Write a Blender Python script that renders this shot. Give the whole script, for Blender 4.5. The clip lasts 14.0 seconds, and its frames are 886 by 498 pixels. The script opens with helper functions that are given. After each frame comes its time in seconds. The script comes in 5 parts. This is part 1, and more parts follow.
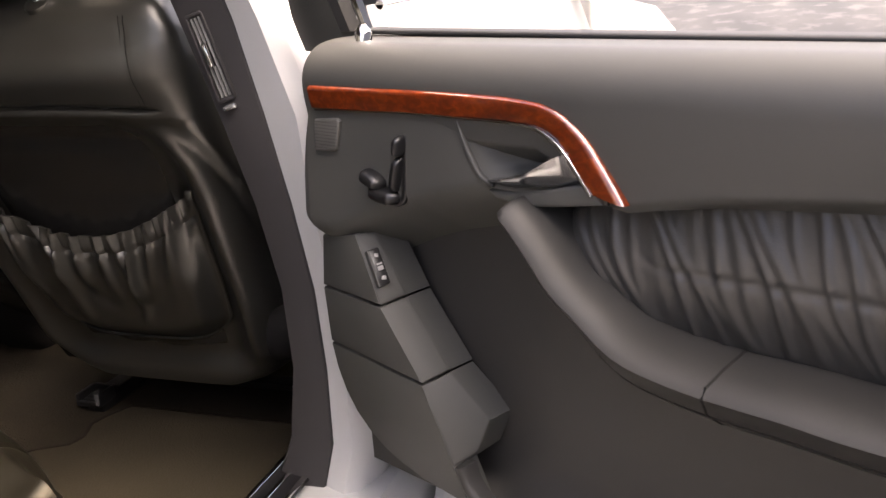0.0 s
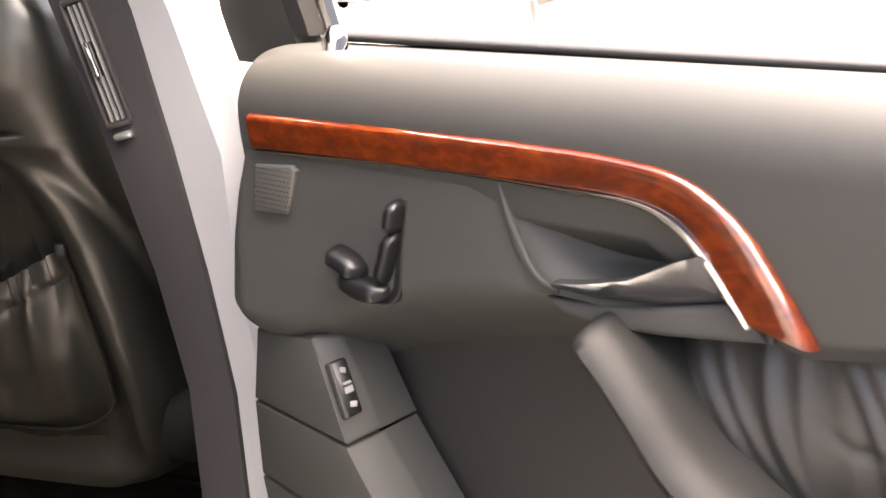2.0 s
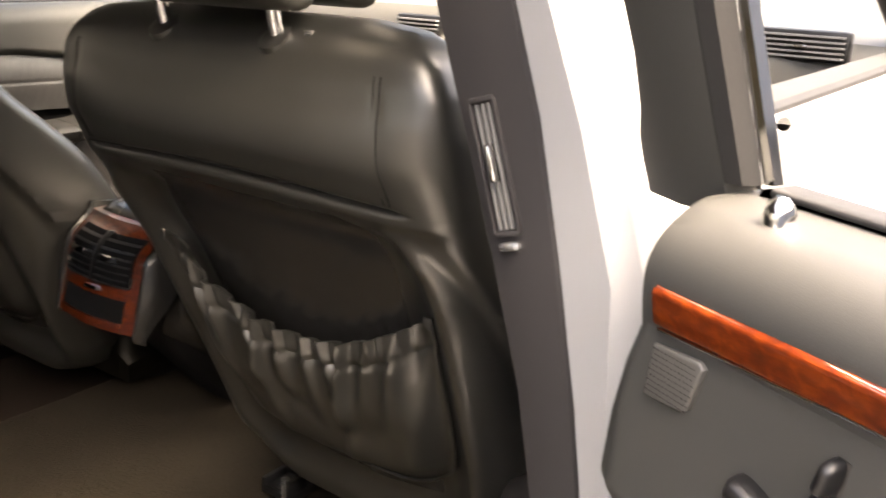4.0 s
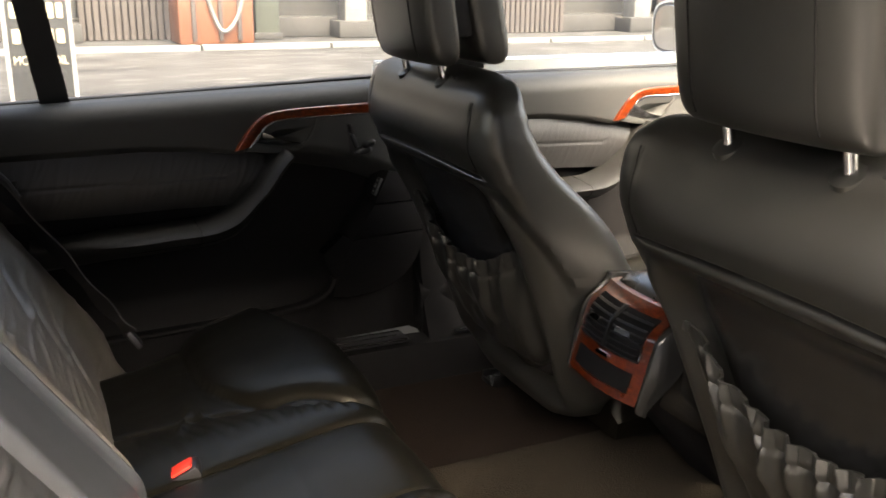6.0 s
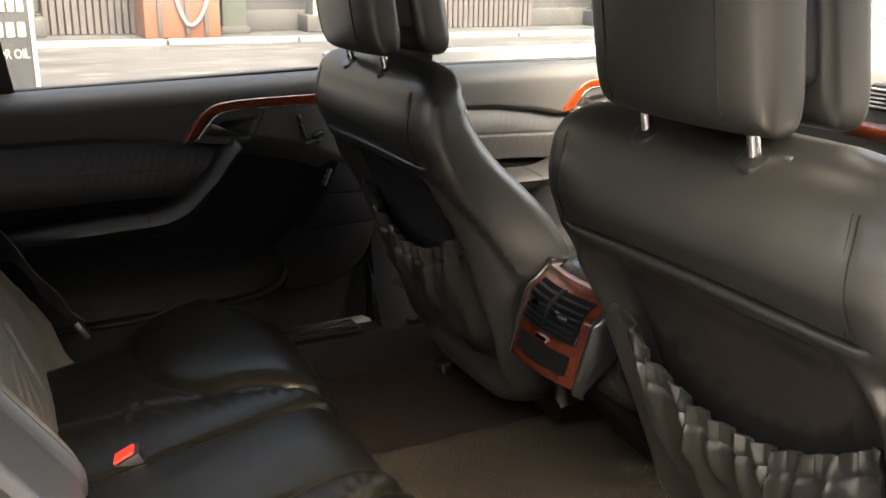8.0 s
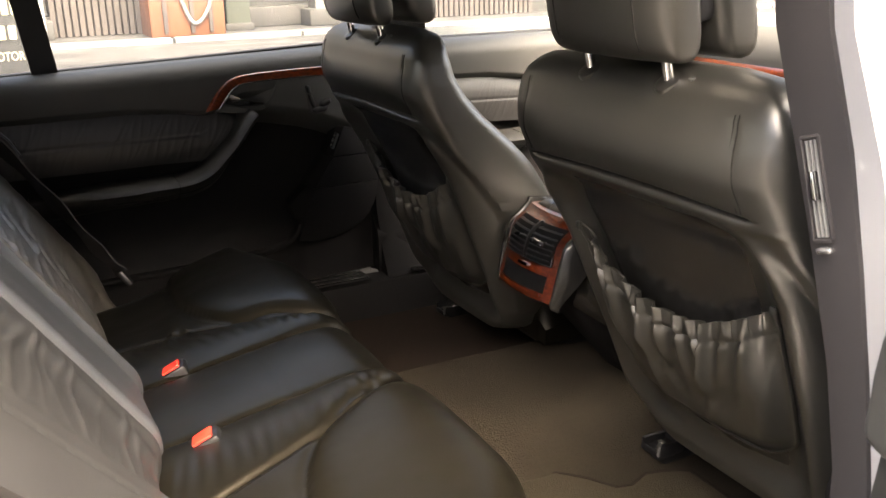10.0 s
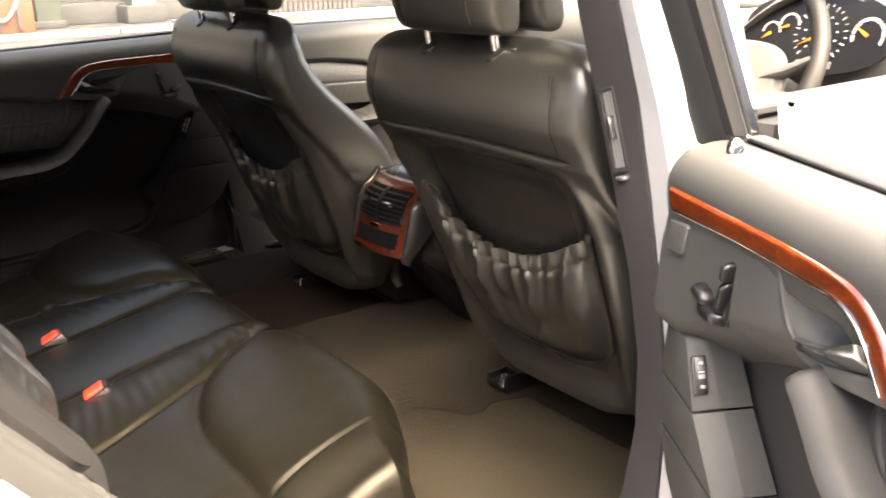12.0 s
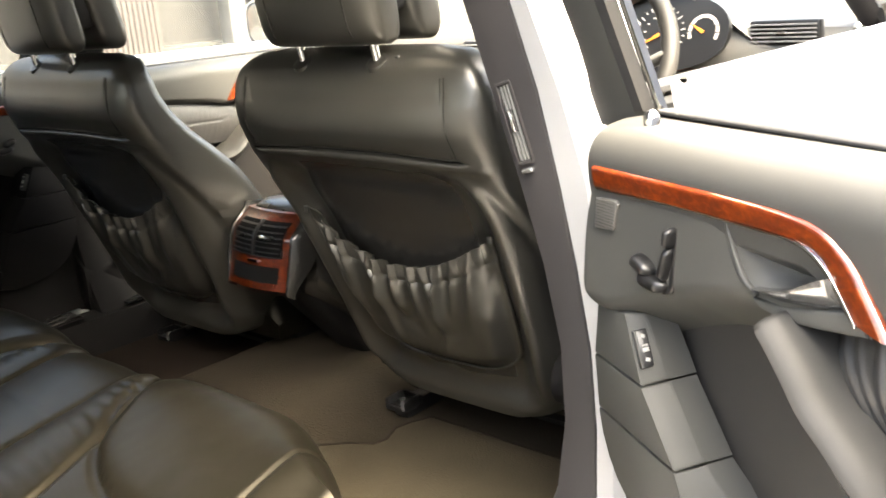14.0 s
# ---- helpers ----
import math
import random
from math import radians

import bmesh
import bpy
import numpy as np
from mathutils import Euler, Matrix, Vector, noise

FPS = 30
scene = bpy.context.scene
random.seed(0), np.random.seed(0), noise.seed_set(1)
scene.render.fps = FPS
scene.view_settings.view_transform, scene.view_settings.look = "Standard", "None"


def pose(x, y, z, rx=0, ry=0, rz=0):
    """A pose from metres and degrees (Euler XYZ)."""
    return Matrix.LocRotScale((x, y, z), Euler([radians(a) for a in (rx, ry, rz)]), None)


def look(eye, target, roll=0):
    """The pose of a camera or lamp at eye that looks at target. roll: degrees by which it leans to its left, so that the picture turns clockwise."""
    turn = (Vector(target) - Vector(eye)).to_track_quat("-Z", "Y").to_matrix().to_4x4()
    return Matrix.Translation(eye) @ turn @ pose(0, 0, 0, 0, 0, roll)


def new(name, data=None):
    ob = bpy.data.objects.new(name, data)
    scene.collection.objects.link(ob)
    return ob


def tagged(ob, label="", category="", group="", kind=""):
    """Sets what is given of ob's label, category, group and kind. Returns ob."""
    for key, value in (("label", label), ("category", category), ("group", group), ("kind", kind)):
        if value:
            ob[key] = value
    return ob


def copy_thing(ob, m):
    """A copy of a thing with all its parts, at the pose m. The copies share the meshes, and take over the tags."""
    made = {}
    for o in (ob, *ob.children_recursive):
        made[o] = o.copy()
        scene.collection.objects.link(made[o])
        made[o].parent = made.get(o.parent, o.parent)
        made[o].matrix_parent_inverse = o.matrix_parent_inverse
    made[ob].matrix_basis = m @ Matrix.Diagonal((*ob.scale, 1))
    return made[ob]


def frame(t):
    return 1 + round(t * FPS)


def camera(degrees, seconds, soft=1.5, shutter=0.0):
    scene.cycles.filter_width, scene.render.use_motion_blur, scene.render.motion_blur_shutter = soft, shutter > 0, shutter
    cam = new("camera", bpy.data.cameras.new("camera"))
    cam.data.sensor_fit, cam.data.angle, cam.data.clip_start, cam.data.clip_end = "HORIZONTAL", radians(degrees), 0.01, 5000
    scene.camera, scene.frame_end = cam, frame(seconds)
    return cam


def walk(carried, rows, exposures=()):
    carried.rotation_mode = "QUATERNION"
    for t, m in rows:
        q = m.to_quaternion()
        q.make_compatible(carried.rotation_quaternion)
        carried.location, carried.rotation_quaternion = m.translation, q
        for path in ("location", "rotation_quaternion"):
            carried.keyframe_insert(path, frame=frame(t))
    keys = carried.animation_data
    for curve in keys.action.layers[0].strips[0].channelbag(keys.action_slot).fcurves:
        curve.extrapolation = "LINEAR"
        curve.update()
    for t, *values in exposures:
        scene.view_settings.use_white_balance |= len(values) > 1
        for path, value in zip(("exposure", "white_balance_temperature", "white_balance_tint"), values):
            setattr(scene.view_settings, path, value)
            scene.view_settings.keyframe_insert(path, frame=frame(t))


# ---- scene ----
cam = camera(51.5, 14.0, shutter=0.3)
PATH = [
    (0, (-0.857, -1.236, 1.050), (0.927, -0.572, 0.438), -4.3),
    (0.5, (-0.771, -1.183, 1.039), (1.000, -0.536, 0.373), -5.1),
    (1, (-0.742, -1.173, 1.050), (1.067, -0.622, 0.402), 0.3),
    (1.5, (-0.722, -1.159, 1.047), (1.117, -0.681, 0.427), 0.4),
    (2, (-0.613, -1.079, 1.026), (1.245, -0.632, 0.441), -0.8),
    (2.2, (-0.587, -1.050, 1.023), (1.270, -0.629, 0.421), -0.5),
    (4.3, (-0.52, -1.007, 1.121), (0.897, 0.259, 0.499), 1.3),
    (4.5, (-0.532, -1.006, 1.134), (0.802, 0.347, 0.511), 0.6),
    (5, (-0.554, -0.995, 1.15), (0.578, 0.54, 0.549), -0.0),
    (5.5, (-0.588, -0.988, 1.176), (0.371, 0.663, 0.579), -0.0),
    (6, (-0.601, -0.972, 1.187), (0.209, 0.762, 0.606), 0.7),
    (6.5, (-0.606, -0.972, 1.191), (0.097, 0.814, 0.629), 0.9),
    (7, (-0.621, -0.994, 1.193), (0.046, 0.796, 0.601), 1.1),
    (7.5, (-0.568, -0.999, 1.189), (0.281, 0.715, 0.605), 1.6),
    (10, (-0.651, -1.233, 1.165), (0.189, 0.477, 0.556), -1.3),
    (10.5, (-0.683, -1.316, 1.16), (0.17, 0.388, 0.552), -1.1),
    (11, (-0.698, -1.373, 1.158), (0.157, 0.328, 0.545), -0.9),
    (11.5, (-0.747, -1.392, 1.165), (0.157, 0.278, 0.54), -1.2),
    (12, (-0.777, -1.374, 1.159), (0.365, 0.145, 0.537), -1.0),
    (12.5, (-0.746, -1.356, 1.153), (0.488, 0.098, 0.551), -2.0),
    (13, (-0.761, -1.342, 1.147), (0.5, 0.1, 0.572), -2.0),
    (13.5, (-0.781, -1.321, 1.144), (0.51, 0.105, 0.597), -4.1),
    (14, (-0.831, -1.299, 1.116), (0.592, -0.006, 0.567), -4.5),
]
walk(cam, [(t, look(eye, target, roll)) for t, eye, target, roll in PATH], exposures=[(0.0, 2.95, 7300, 18), (0.5, 3.35, 7400, 18), (1.5, 3.75, 7500, 17), (2.2, 3.75, 7500, 16), (4.3, 3.75, 7900, 14), (6.5, 3.80, 7300, 11), (7.7, 3.85, 7300, 11), (9.8, 4.07, 7600, 13), (12.2, 4.20, 7700, 12), (13.3, 4.26, 7700, 12), (14.0, 4.38, 7500, 6)])

# ---- world and light ----
world = bpy.data.worlds.new("sky")
scene.world = world
world.use_nodes = True
wn = world.node_tree.nodes
sky = wn.new("ShaderNodeTexSky")
sky.sky_type = "NISHITA"
sky.sun_disc = False
SUN_ELEV, SUN_FROM = radians(54), Vector((0.05, -0.999))
sky.sun_elevation = SUN_ELEV
sky.sun_rotation = math.atan2(SUN_FROM.x, SUN_FROM.y)
sky.air_density, sky.dust_density, sky.ozone_density = 0.75, 8.0, 0.6
world.node_tree.links.new(sky.outputs[0], wn["Background"].inputs[0])
wn["Background"].inputs[1].default_value = 0.15
sun_data = bpy.data.lights.new("sun", "SUN")
sun_data.energy, sun_data.angle, sun_data.color = 1.9, radians(80), (1.0, 0.985, 0.965)
sun = new("sun", sun_data)
sun_dir = Vector((SUN_FROM.x, SUN_FROM.y, 0)).normalized() * math.cos(SUN_ELEV) + Vector((0, 0, math.sin(SUN_ELEV)))
sun.matrix_world = look(sun_dir * 20, (0, 0, 0))


# ---- materials ----
def material(name, base, rough=0.5, metal=0.0, var=0.15, scale=6.0, grain=300.0, bump=0.1, coat=0.0, rvar=0.08, spec=0.5, sheen=(1, 1, 1)):
    """Principled surface with stains at one scale and grain with relief at another."""
    m = bpy.data.materials.new(name)
    m.use_nodes = True
    nt = m.node_tree
    b = nt.nodes["Principled BSDF"]
    tc = nt.nodes.new("ShaderNodeTexCoord")
    n1 = nt.nodes.new("ShaderNodeTexNoise")
    n1.inputs["Scale"].default_value, n1.inputs["Detail"].default_value = scale, 5
    n2 = nt.nodes.new("ShaderNodeTexNoise")
    n2.inputs["Scale"].default_value, n2.inputs["Detail"].default_value = grain, 3
    for n in (n1, n2):
        nt.links.new(tc.outputs["Object"], n.inputs["Vector"])
    ramp = nt.nodes.new("ShaderNodeMix")
    ramp.data_type = "RGBA"
    ramp.inputs["A"].default_value = (*[c * (1 - var) for c in base], 1)
    ramp.inputs["B"].default_value = (*[min(1, c * (1 + var)) for c in base], 1)
    add = nt.nodes.new("ShaderNodeMath")
    add.operation = "MULTIPLY_ADD"
    nt.links.new(n2.outputs[0], add.inputs[0])
    add.inputs[1].default_value = 0.35
    nt.links.new(n1.outputs[0], add.inputs[2])
    sub = nt.nodes.new("ShaderNodeMath")
    sub.operation = "SUBTRACT"
    nt.links.new(add.outputs[0], sub.inputs[0])
    sub.inputs[1].default_value = 0.18
    nt.links.new(sub.outputs[0], ramp.inputs["Factor"])
    nt.links.new(ramp.outputs["Result"], b.inputs["Base Color"])
    mr = nt.nodes.new("ShaderNodeMapRange")
    mr.inputs["To Min"].default_value, mr.inputs["To Max"].default_value = max(0.02, rough - rvar), min(1, rough + rvar)
    nt.links.new(n1.outputs[0], mr.inputs["Value"])
    nt.links.new(mr.outputs[0], b.inputs["Roughness"])
    b.inputs["Metallic"].default_value = metal
    b.inputs["Coat Weight"].default_value = coat
    b.inputs["Coat Roughness"].default_value = 0.05
    b.inputs["Specular IOR Level"].default_value = spec
    b.inputs["Specular Tint"].default_value = (*sheen, 1)
    if bump:
        bp = nt.nodes.new("ShaderNodeBump")
        bp.inputs["Strength"].default_value, bp.inputs["Distance"].default_value = bump, 0.002
        nt.links.new(n2.outputs[0], bp.inputs["Height"])
        nt.links.new(bp.outputs[0], b.inputs["Normal"])
    return m


leather = material("black_leather", (0.0200, 0.0195, 0.0170), 0.35, var=0.2, scale=7, grain=900, bump=0.08, rvar=0.06, spec=1.0, sheen=(1.0, 0.97, 0.89))
shell = material("dark_seat_shell", (0.0150, 0.0146, 0.0136), 0.27, var=0.06, scale=3, grain=900, bump=0.05, rvar=0.02, spec=0.85, sheen=(1.0, 0.97, 0.9))
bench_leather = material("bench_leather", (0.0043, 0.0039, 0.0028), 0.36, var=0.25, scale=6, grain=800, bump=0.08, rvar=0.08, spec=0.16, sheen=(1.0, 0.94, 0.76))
# Copies of bench_leather; the light each backrest gets is in its tone.
lit_back_leather = material("lit_satin_leather", (0.0900, 0.0800, 0.0640), 0.46, var=0.2, scale=8, grain=900, bump=0.08, rvar=0.08, spec=0.9)
sky_lit_leather = material("sky_lit_satin_leather", (0.0400, 0.0430, 0.0465), 0.42, var=0.15, scale=8, grain=900, bump=0.08, rvar=0.05, spec=0.55)
dim_back_leather = material("dim_satin_leather", (0.0130, 0.0132, 0.0130), 0.58, var=0.2, scale=8, grain=900, bump=0.08, rvar=0.06, spec=0.55)
door_vinyl = material("grey_door_vinyl", (0.0385, 0.0385, 0.0352), 0.58, var=0.12, scale=5, grain=1100, bump=0.06, spec=0.4)
door_plastic = material("grey_door_plastic", (0.049, 0.049, 0.0445), 0.60, var=0.14, scale=6, grain=1200, bump=0.06, spec=0.28)
door_pad = material("grey_pleated_leather", (0.0225, 0.022, 0.021), 0.42, var=0.18, scale=8, grain=800, bump=0.12)
grip_leather = material("grey_grip_leather", (0.0185, 0.0178, 0.0163), 0.56, var=0.18, scale=9, grain=900, bump=0.08, spec=0.32)
pillar_trim = material("pillar_trim_grey", (0.0190, 0.0170, 0.0175), 0.68, var=0.12, scale=4, grain=900, bump=0.12)
carpet = material("brown_grey_carpet", (0.021, 0.0168, 0.0112), 0.95, var=0.8, scale=5, grain=300, bump=1.0, spec=0.12)
mat_carpet = material("floor_mat_carpet", (0.034, 0.0280, 0.0180), 0.95, var=0.6, scale=4, grain=300, bump=0.8, spec=0.12)
# Reddish-brown mat and dark binding; the far footwell's shade is in the tone.
dark_mat = material("dark_shaded_mat_carpet", (0.0125, 0.0085, 0.0060), 0.95, var=0.7, scale=4, grain=300, bump=1.0, spec=0.1)
black = material("black_plastic", (0.007, 0.007, 0.0075), 0.38, var=0.2, scale=10, grain=300, bump=0.05)
rubber = material("black_rubber", (0.013, 0.013, 0.013), 0.7, var=0.2, scale=10, grain=200, bump=0.1)
chrome = material("chrome", (0.78, 0.77, 0.75), 0.1, metal=1.0, var=0.03, bump=0, rvar=0.04)
paint = material("silver_white_paint", (0.47, 0.47, 0.462), 0.3, metal=0.05, var=0.04, scale=3, grain=900, bump=0.02, coat=0.6)
beige = material("dash_grey", (0.105, 0.102, 0.092), 0.6, var=0.08, scale=5, grain=500, bump=0.2)
headliner = material("headliner_cloth", (0.17, 0.165, 0.15), 0.95, var=0.05, scale=5, grain=600, bump=0.3)
red = material("red_plastic", (0.75, 0.035, 0.02), 0.4, var=0.08, scale=30, bump=0)
webbing = material("belt_webbing", (0.0165, 0.0155, 0.015), 0.6, var=0.15, scale=10, grain=900, bump=0.6)
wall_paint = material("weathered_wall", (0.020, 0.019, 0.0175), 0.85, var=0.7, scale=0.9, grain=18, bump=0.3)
shutter_paint = material("brown_shutter_paint", (0.030, 0.023, 0.020), 0.7, var=0.4, scale=2, grain=30, bump=0.2)
green = material("faded_green_paint", (0.028, 0.032, 0.024), 0.6, var=0.4, scale=3, grain=40, bump=0.1)
orange = material("orange_paint", (0.085, 0.030, 0.013), 0.5, var=0.3, scale=3, grain=40, bump=0.1)
old_white = material("weathered_white_paint", (0.10, 0.098, 0.094), 0.6, var=0.5, scale=2.5, grain=30, bump=0.15)
bounce_wall = material("bounce_wall_paint", (0.30, 0.29, 0.275), 0.85, var=0.4, scale=0.9, grain=18, bump=0.3)
banner_black = material("banner_black", (0.008, 0.008, 0.008), 0.6, var=0.2, scale=4, grain=60, bump=0.1)
yellowish = material("banner_lettering", (0.30, 0.27, 0.18), 0.6, var=0.05, scale=20, bump=0)
# Darker copy of grey_door_plastic; the shade low on the door is its colour.
shaded_plastic = material("shaded_door_plastic", (0.0225, 0.0215, 0.0200), 0.55, var=0.2, scale=6, grain=900, bump=0.1, spec=0.35)
grey_plastic = material("grey_switch", (0.16, 0.16, 0.155), 0.5, var=0.08, scale=20, bump=0.05)
# Chrome toned down; the dark surroundings it mirrors are in the colour.
dark_chrome = material("toned_down_chrome", (0.27, 0.27, 0.275), 0.16, metal=0.9, var=0.05, bump=0, rvar=0.04)
silver = material("silver_trim", (0.5, 0.5, 0.5), 0.25, metal=0.9, var=0.05, bump=0)
# Black trim; also holds the shade on closed-side door and pillar panels.
black_shaded_trim = material("black_and_shaded_trim", (0.0065, 0.006, 0.0058), 0.75, var=0.2, scale=6, grain=500, bump=0.1, spec=0.15)
# Near-black for flat patches that stand for the shade inside openings.
void = material("opening_shade", (0.004, 0.004, 0.004), 0.9, var=0.1, spec=0.1, bump=0)
lens_grey = material("grey_lens", (0.075, 0.072, 0.066), 0.4, var=0.08, scale=20, bump=0.03)
lens_light = material("pale_symbol_paint", (0.26, 0.255, 0.24), 0.5, var=0.1, scale=20, bump=0)
stitch = material("stitching_thread", (0.009, 0.0085, 0.0075), 0.7, var=0.2, scale=90, bump=0.3, spec=0.2)


def make_wood(name="burl_wood", depth=1.0):
    """Polished burl: warped rings of red-brown under a clear lacquer."""
    m = bpy.data.materials.new(name)
    m.use_nodes = True
    nt = m.node_tree
    b = nt.nodes["Principled BSDF"]
    tc = nt.nodes.new("ShaderNodeTexCoord")
    warp = nt.nodes.new("ShaderNodeTexNoise")
    warp.inputs["Scale"].default_value, warp.inputs["Detail"].default_value, warp.inputs["Distortion"].default_value = 105, 8, 0.6
    fine = nt.nodes.new("ShaderNodeTexNoise")
    fine.inputs["Scale"].default_value, fine.inputs["Detail"].default_value = 190, 4
    mp = nt.nodes.new("ShaderNodeMapping")
    mp.inputs["Scale"].default_value = (0.8, 0.8, 1.3)
    nt.links.new(tc.outputs["Object"], mp.inputs[0])
    nt.links.new(mp.outputs[0], warp.inputs["Vector"])
    nt.links.new(mp.outputs[0], fine.inputs["Vector"])
    mix = nt.nodes.new("ShaderNodeMath")
    mix.operation = "MULTIPLY_ADD"
    nt.links.new(fine.outputs[0], mix.inputs[0])
    mix.inputs[1].default_value = 0.3
    nt.links.new(warp.outputs[0], mix.inputs[2])
    ramp = nt.nodes.new("ShaderNodeValToRGB")
    e = ramp.color_ramp.elements
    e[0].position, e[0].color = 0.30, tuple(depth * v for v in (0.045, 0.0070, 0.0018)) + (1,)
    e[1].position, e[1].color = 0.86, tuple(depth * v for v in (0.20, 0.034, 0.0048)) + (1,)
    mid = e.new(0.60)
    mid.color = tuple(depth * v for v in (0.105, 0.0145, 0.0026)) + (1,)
    nt.links.new(mix.outputs[0], ramp.inputs[0])
    nt.links.new(ramp.outputs[0], b.inputs["Base Color"])
    b.inputs["Roughness"].default_value = 0.3
    b.inputs["Specular IOR Level"].default_value = 0.2
    b.inputs["Coat Weight"].default_value, b.inputs["Coat Roughness"].default_value = 1.0, 0.03
    b.inputs["Coat IOR"].default_value = 1.7
    return m


def make_glass(name, haze):
    """Clear pane with a little dust on it."""
    m = bpy.data.materials.new(name)
    m.use_nodes = True
    nt = m.node_tree
    out = nt.nodes["Material Output"]
    nt.nodes.remove(nt.nodes["Principled BSDF"])
    clear = nt.nodes.new("ShaderNodeBsdfTransparent")
    clear.inputs[0].default_value = (0.93, 0.95, 0.93, 1)
    gloss = nt.nodes.new("ShaderNodeBsdfGlossy")
    gloss.inputs["Roughness"].default_value = 0.02
    dust = nt.nodes.new("ShaderNodeBsdfTranslucent")
    dust.inputs[0].default_value = (0.8, 0.78, 0.74, 1)
    m1, m2 = nt.nodes.new("ShaderNodeMixShader"), nt.nodes.new("ShaderNodeMixShader")
    nz = nt.nodes.new("ShaderNodeTexNoise")
    nz.inputs["Scale"].default_value, nz.inputs["Detail"].default_value = 9, 6
    tc = nt.nodes.new("ShaderNodeTexCoord")
    nt.links.new(tc.outputs["Object"], nz.inputs["Vector"])
    k = nt.nodes.new("ShaderNodeMath")
    k.operation = "MULTIPLY"
    nt.links.new(nz.outputs[0], k.inputs[0])
    k.inputs[1].default_value = haze * 2
    nt.links.new(k.outputs[0], m1.inputs[0])
    nt.links.new(clear.outputs[0], m1.inputs[1])
    nt.links.new(dust.outputs[0], m1.inputs[2])
    m2.inputs[0].default_value = 0.045
    nt.links.new(m1.outputs[0], m2.inputs[1])
    nt.links.new(gloss.outputs[0], m2.inputs[2])
    nt.links.new(m2.outputs[0], out.inputs[0])
    return m


def make_glow(name, colour, power):
    m = bpy.data.materials.new(name)
    m.use_nodes = True
    b = m.node_tree.nodes["Principled BSDF"]
    b.inputs["Base Color"].default_value = (*colour, 1)
    b.inputs["Emission Color"].default_value, b.inputs["Emission Strength"].default_value = (*colour, 1), power
    return m


def make_ground():
    """Worn concrete: broad damp and dusty streaks along the yard, pale scuffs and dark spots over them."""
    m = bpy.data.materials.new("yard_concrete")
    m.use_nodes = True
    nt = m.node_tree
    b = nt.nodes["Principled BSDF"]
    tc = nt.nodes.new("ShaderNodeTexCoord")

    def field(scale, detail, stretch, low, high):
        mp = nt.nodes.new("ShaderNodeMapping")
        mp.inputs["Scale"].default_value = stretch
        n = nt.nodes.new("ShaderNodeTexNoise")
        n.inputs["Scale"].default_value, n.inputs["Detail"].default_value = scale, detail
        r = nt.nodes.new("ShaderNodeMapRange")
        r.inputs["From Min"].default_value, r.inputs["From Max"].default_value = low, high
        nt.links.new(tc.outputs["Object"], mp.inputs[0])
        nt.links.new(mp.outputs[0], n.inputs["Vector"])
        nt.links.new(n.outputs[0], r.inputs["Value"])
        return r.outputs[0]

    def blend(fac, a, c):
        x = nt.nodes.new("ShaderNodeMix")
        x.data_type = "RGBA"
        nt.links.new(fac, x.inputs["Factor"])
        for k, v in (("A", a), ("B", c)):
            if isinstance(v, tuple):
                x.inputs[k].default_value = (*v, 1)
            else:
                nt.links.new(v, x.inputs[k])
        return x.outputs["Result"]

    streak = field(0.9, 6, (0.35, 1.5, 1), 0.36, 0.62)
    patch = field(2.6, 8, (0.6, 1.3, 1), 0.52, 0.66)
    spots = field(9.0, 6, (1, 1, 1), 0.60, 0.68)
    col = blend(streak, (0.0030, 0.0028, 0.0026), (0.019, 0.018, 0.017))
    col = blend(patch, col, (0.046, 0.044, 0.042))
    col = blend(spots, col, (0.004, 0.0038, 0.0035))
    nt.links.new(col, b.inputs["Base Color"])
    b.inputs["Roughness"].default_value = 0.8
    return m


concrete = make_ground()
wood = make_wood()
# Console veneer at half colour: the cabin's shade is in the tone.
shaded_wood = make_wood("shaded_burl_wood", 0.5)
glass = make_glass("window_glass", 0.02)
dial_white = make_glow("lit_dial_white", (0.35, 0.33, 0.31), 0.05)
dial_orange = make_glow("lit_needle_orange", (0.5, 0.15, 0.015), 0.10)


# ---- mesh tools ----
def thing(name, place, label, category, group="", kind=""):
    """An empty at the base of a thing, which carries its parts."""
    ob = new(name)
    ob.empty_display_size = 0.05
    ob.matrix_world = Matrix.Translation(place)
    return tagged(ob, label, category, group, kind)


def part(name, bm, mat, parent=None, label="", sharp=40):
    """Links a bmesh in world coordinates as one mesh object under a thing or a part."""
    bmesh.ops.recalc_face_normals(bm, faces=bm.faces)
    me = bpy.data.meshes.new(name)
    bm.to_mesh(me)
    bm.free()
    me.materials.append(mat)
    me.shade_smooth()
    me.set_sharp_from_angle(angle=radians(sharp))
    ob = new(name, me)
    if parent is not None:
        ob.parent = parent
        if parent.type == "EMPTY":
            ob.matrix_parent_inverse = Matrix.Translation(parent.location).inverted()
    return tagged(ob, label)


def setting(name, bm, mat, label, category):
    return tagged(part(name, bm, mat), label, category, kind="structure")


def loft(rings, caps=True, closed=True):
    bm = bmesh.new()
    vs = [[bm.verts.new(p) for p in r] for r in rings]
    n = len(vs[0])
    for a, b in zip(vs, vs[1:]):
        for i in range(n if closed else n - 1):
            j = (i + 1) % n
            bm.faces.new((a[i], a[j], b[j], b[i]))
    if caps:
        bm.faces.new(vs[0][::-1])
        bm.faces.new(vs[-1])
    return bm


